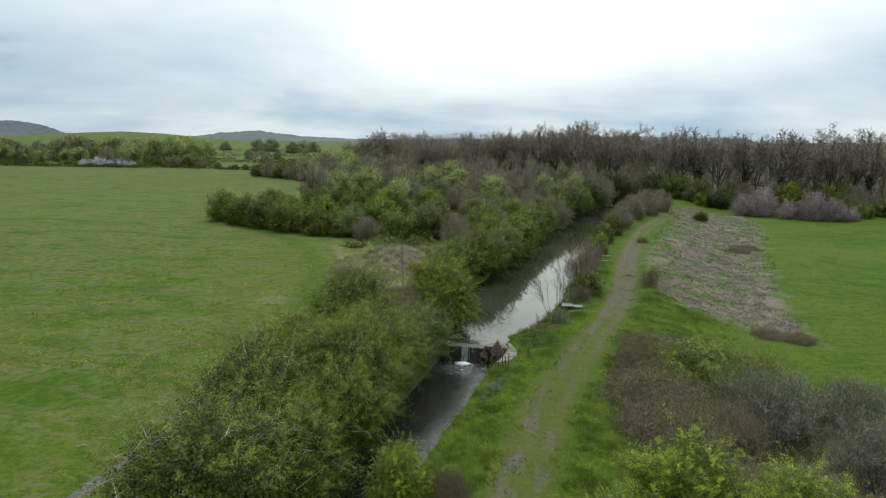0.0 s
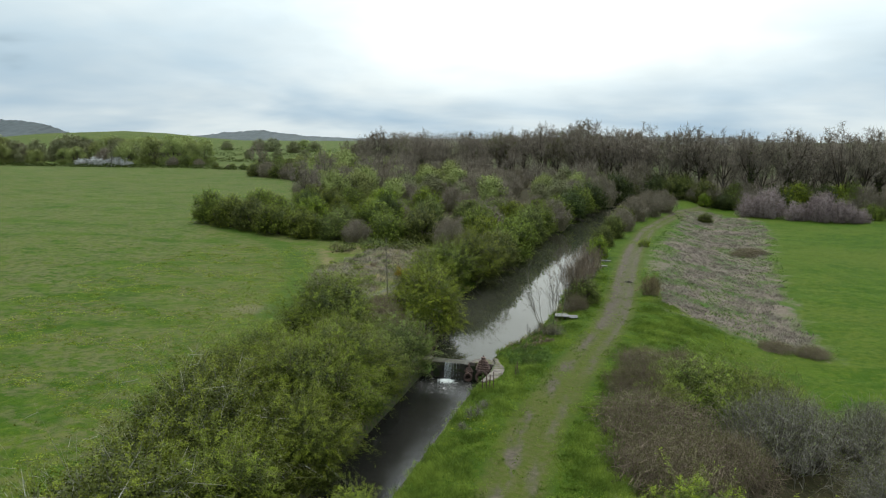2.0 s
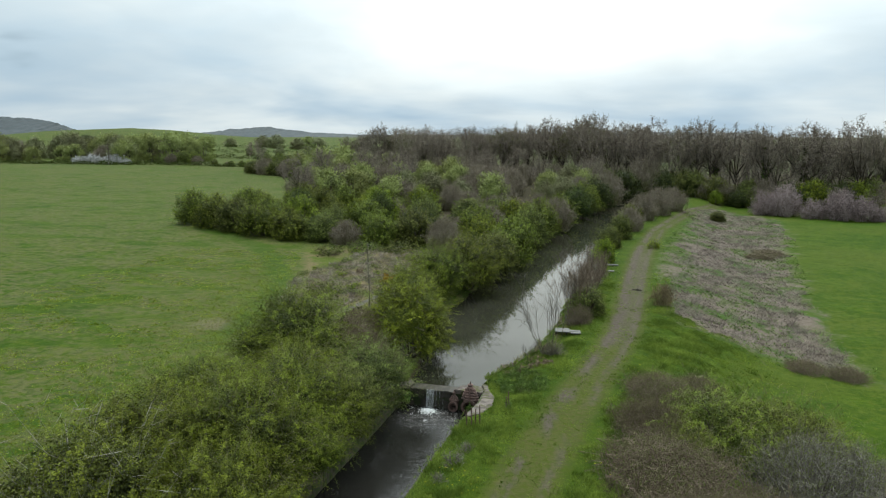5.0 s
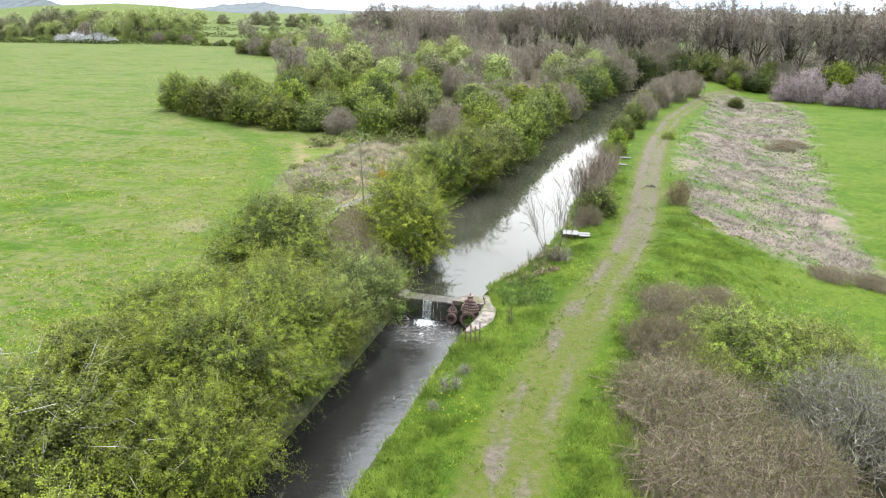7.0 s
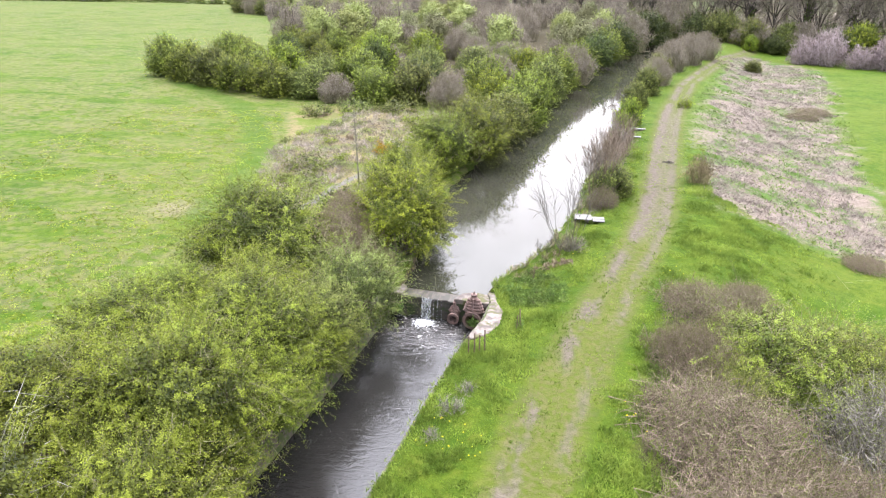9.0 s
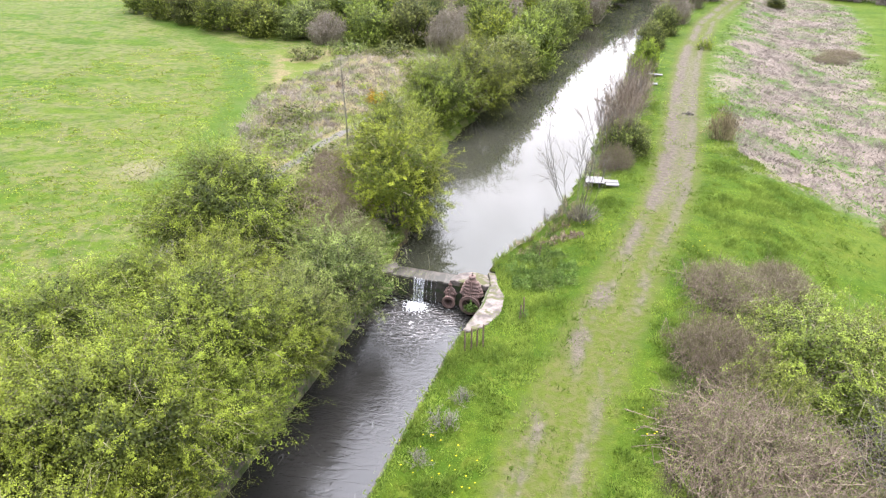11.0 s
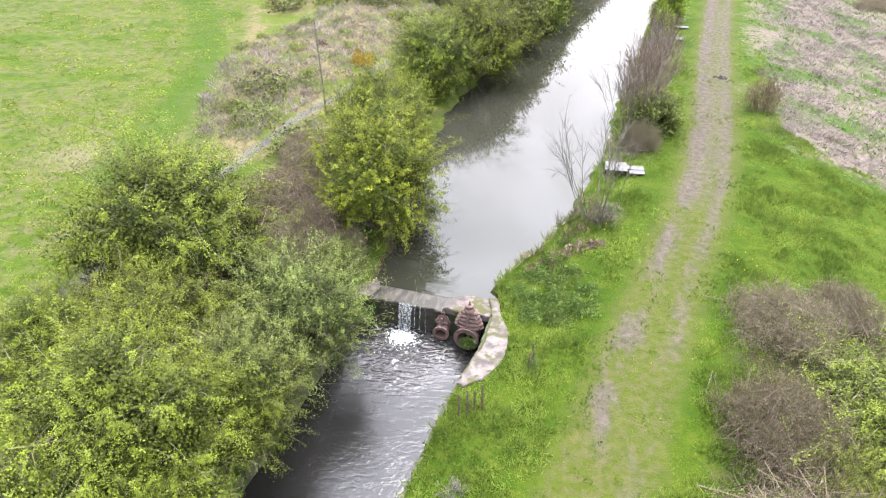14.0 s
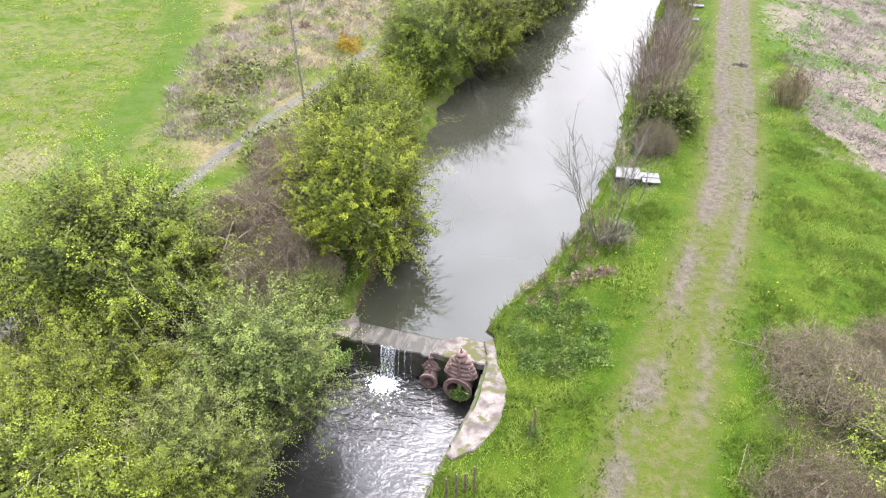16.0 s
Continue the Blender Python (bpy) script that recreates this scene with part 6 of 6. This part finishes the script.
for x, y, s in ((-12.4, 54.2, 1.6), (-8.6, 57.0, 1.3), (-14.5, 57.2, 1.2), (-17.2, 62.2, 1.5), (-9.5, 80, 1.6), (-22.5, 83, 1.5), (-18.6, 86.5, 1.6), (-13.5, 87, 1.7)):
    put(low_scrub[0], x - (1.6 if along(GRAVEL, x, y) < 1.5 else 0), y, s, x * 9, "low bush in the rough grass by the pasture", "bush", G_, s * 0.8)
# dead weeds and brambles on the dry ground beyond the track
D_ = "dead growth beyond the track"
for k, (src, x, y, s, sz) in enumerate(((bramble[0], 25.6, 52.4, 0.6, 0.50), (bramble[1], 28.2, 51.0, 0.55, 0.55), 
                                        (bramble[0], 40.5, 103, 0.8, 0.5), (bramble[1], 43, 106, 0.9, 0.5), (mid_dull[0], 47, 146, 0.6, 0.5))):
    put(src, x, y, s, k * 71, "brown dead weeds and brambles on dry ground", "weeds", D_, sz)
clump("tussock", 15.6, 70.4, place(15.6, 70.4), 0.55, 0.35, 0.32, 260, 0.12, M["grey_twig"], "grey heap of cut brush beside the track", "brush heap", 71)
for k, (x, y, s) in enumerate(((0.8, 43.3, 0.4), (1.5, 44.0, 0.5), (2.3, 44.7, 0.55), (3.1, 45.4, 0.6), (3.8, 45.9, 0.7), (4.4, 46.0, 0.6), (4.0, 47.6, 0.45))):
    clump("dead_grass", x, y, place(x, y) - 0.05, s, s * 0.8, s * 0.75, 420, 0.16, M["rust"], "tuft of rusty dead grass on the water's edge", "grass tuft", 80 + k, "dead grass on the water's edge")


# ---- grass, flowers ----
def blades(name, x, y, length, spread, per, mat, label, seed, width=0.022, lean=0.45):
    """Grass in tufts, each blade a bent pointed leaf."""
    rng = np.random.RandomState(seed)
    x, y = np.repeat(x, per), np.repeat(y, per)
    k = len(x)
    length = np.repeat(length, per) * rng.uniform(0.6, 1.2, k)
    x, y = x + rng.normal(size=k) * spread, y + rng.normal(size=k) * spread
    z = height(x, y) - 0.02
    d = unit(rng.normal(size=(k, 3)) * np.array([lean, lean, 0.1]) + np.array([0, 0, 1.0]))
    side = unit(np.cross(d, rng.normal(size=(k, 3))))
    base = np.stack([x, y, z], 1)
    w = width * rng.uniform(0.6, 1.5, (k, 1))
    v = np.zeros((k, 3, 3))
    v[:, 0], v[:, 1] = base - side * w, base + side * w
    v[:, 2] = base + d * length[:, None] + np.stack([rng.normal(size=k), rng.normal(size=k), np.zeros(k)], 1) * length[:, None] * 0.25
    ob = mesh_object(name, v.reshape(-1, 3), np.arange(k * 3).reshape(k, 3), mat)
    tagged(ob, label, "grass", kind="stuff")


def sow(seed, count, y0, y1, near, far, keep):
    rng = np.random.RandomState(seed)
    y = y0 + (y1 - y0) * rng.uniform(0, 1, count) ** 1.25
    x = near(y) + (far(y) - near(y)) * rng.uniform(0, 1, count)
    ok = keep(x, y, rng)
    return x[ok], y[ok]


def mottle(x, y, size, seed):
    """Uneven patches between 0 and 1, of about that size in metres."""
    grid = np.random.RandomState(seed).uniform(size=(64, 64))
    total, weight = 0.0, 0.0
    for k in range(3):
        u, v = np.asarray(x, float) / size * 2 ** k + 7.3 * k, np.asarray(y, float) / size * 2 ** k + 3.1 * k
        i, j = np.floor(u).astype(int), np.floor(v).astype(int)
        a, b = u - i, v - j
        a, b = a * a * (3 - 2 * a), b * b * (3 - 2 * b)
        g = [grid[(i + p) % 64, (j + q) % 64] for p in (0, 1) for q in (0, 1)]
        total = total + ((g[0] * (1 - b) + g[1] * b) * (1 - a) + (g[2] * (1 - b) + g[3] * b) * a) * 0.6 ** k
        weight += 0.6 ** k
    return total / weight


def off_track(x, y, rng):
    u = np.abs(x - track_mid(y))
    d = x - right_bank(y)
    apron_zone = inside([(-1.3, 36.5), (-0.2, 36.8), (0.5, 37.9), (0.78, 39.4), (0.3, 40.6), (0.1, 42.5), (-0.8, 42.5)], x, y) > 0
    return ((u > 1.9) | (rng.uniform(size=len(x)) < 0.30 + 0.3 * np.clip(u - 0.2, 0, 1))) & ~apron_zone & (d > 0.02) & (rng.uniform(size=len(x)) < 0.45 + 0.55 * smooth(1.8, 2.8, u)) & (inside(DRY, x, y) < 1.0)


x, y = sow(1, 92000, 16, 84, right_bank, lambda y: right_bank(y) + 19, lambda x, y, rng: off_track(x, y, rng) & (rng.uniform(size=len(x)) < smooth(19, 13, x - right_bank(y))) & (rng.uniform(size=len(x)) < smooth(84, 66, y)))
n_ = waves(x, y, 0.8, 12)
tuft = mottle(x, y, 1.3, 61)
blades("bank_grass", x, y, (0.07 + 0.20 * smooth(0.42, 0.62, tuft) + 0.06 * smooth(0.0, 0.9, n_) + 0.06 * smooth(2.5, 0.3, x - right_bank(y))) * (0.45 + 0.55 * smooth(1.2, 2.6, np.abs(x - track_mid(y)))), 0.07, 5, M["blade"], "lush spring grass on the towpath bank", 2)
x, y = sow(3, 12000, 26, 84, lambda y: left_bank(y) - 42, lambda y: left_bank(y) - 11.5, lambda x, y, rng: (inside(ROUGH, x, y) < 0) & (along(GRAVEL, x, y) > 0.8) & (waves(x, y, 0.5, 14) > -0.3))
blades("pasture_grass", x, y, np.full(len(x), 0.13), 0.20, 5, M["pasture_blade"], "short uneven pasture grass", 4, 0.05, 2.2)
x, y = sow(5, 15000, 50, 166, lambda y: right_bank(y) + 9, lambda y: right_bank(y) + 32, lambda x, y, rng: (inside(DRY, x, y) + 7 * (mottle(x, y, 3.5, 31) - 0.5) > 1.2 * rng.uniform(size=len(x))) & (mottle(x, y, 5, 26) + 0.10 * rng.normal(size=len(x)) < 0.57))
blades("dry_grass", x, y, np.full(len(x), 0.42), 0.22, 6, M["straw"], "pale dead grass flattened over dry ground", 6, 0.028, 1.1)
x, y = sow(25, 8200, 50, 150, lambda y: right_bank(y) + 9, lambda y: right_bank(y) + 32, lambda x, y, rng: (inside(DRY, x, y) > -1.5) & (mottle(x, y, 5, 26) + 0.08 * rng.normal(size=len(x)) > 0.54))
blades("green_weeds", x, y, np.full(len(x), 0.30), 0.22, 6, M["herb"], "fresh green weeds among dead grass", 28, 0.035, 1.0)
x, y = sow(7, 4200, 54, 88, lambda y: left_bank(y) - 19, lambda y: left_bank(y) - 3, lambda x, y, rng: (inside(ROUGH, x, y) > -0.5) & (along(GRAVEL, x, y) > 0.75))
blades("rough_grass", x, y, np.full(len(x), 0.42), 0.2, 6, M["straw"], "pale rough grass and dead stalks", 8, 0.028, 0.8)
x, y = sow(15, 2600, 42.3, 100, lambda y: right_bank(y) - 0.15, lambda y: right_bank(y) + 0.8, lambda x, y, rng: y > 42)
blades("fringe_grass", x, y, np.full(len(x), 0.35), 0.1, 6, M["blade"], "long green grass overhanging the canal edge", 16, 0.022, 0.7)
x, y = sow(9, 1500, 44, 120, lambda y: right_bank(y) - 0.15, lambda y: right_bank(y) + 0.6, lambda x, y, rng: waves(x, y, 0.5, 22) > -0.2)
blades("edge_grass", x, y, np.full(len(x), 0.45), 0.1, 6, M["rust"], "dead reddish grass along the water's edge", 10, 0.022, 0.5)
x, y = sow(11, 5200, 20, 84, lambda y: left_bank(y) - 4.5, lambda y: left_bank(y) - 0.1, lambda x, y, rng: y > 0)
blades("wall_grass", x, y, np.full(len(x), 0.45), 0.12, 7, M["herb"], "long grass and weeds on the lock wall", 12, 0.03, 0.9)


def dandelions():
    rng = np.random.RandomState(6)
    x, y = sow(13, 900, 24, 62, right_bank, lambda y: right_bank(y) + 13, off_track)
    ok = waves(x, y, 0.6, 18) > 0.6
    x, y = x[ok], y[ok]
    k = len(x)
    s = Soup()
    ring = np.stack([np.cos(np.arange(6) * 1.047), np.sin(np.arange(6) * 1.047), np.zeros(6)], 1)
    z = height(x, y) + rng.uniform(0.10, 0.2, k)
    rad = rng.uniform(0.022, 0.038, k)
    for i in range(k):
        v = np.concatenate([ring * rad[i] + [x[i], y[i], z[i]], [[x[i], y[i], z[i] + rad[i] * 0.6]], [[x[i], y[i], z[i] - 0.02]]])
        f = [[j, (j + 1) % 6, 6] for j in range(6)] + [[(j + 1) % 6, j, 7] for j in range(6)]
        s.add(v, f)
    tagged(s.out("dandelion", M["yellow"]), "yellow dandelions dotted in the grass", "flowers", kind="stuff")


dandelions()

# ---- tidy up ----
for ob in STORE:
    for child in ob.children_recursive:
        bpy.data.objects.remove(child)
    bpy.data.objects.remove(ob)
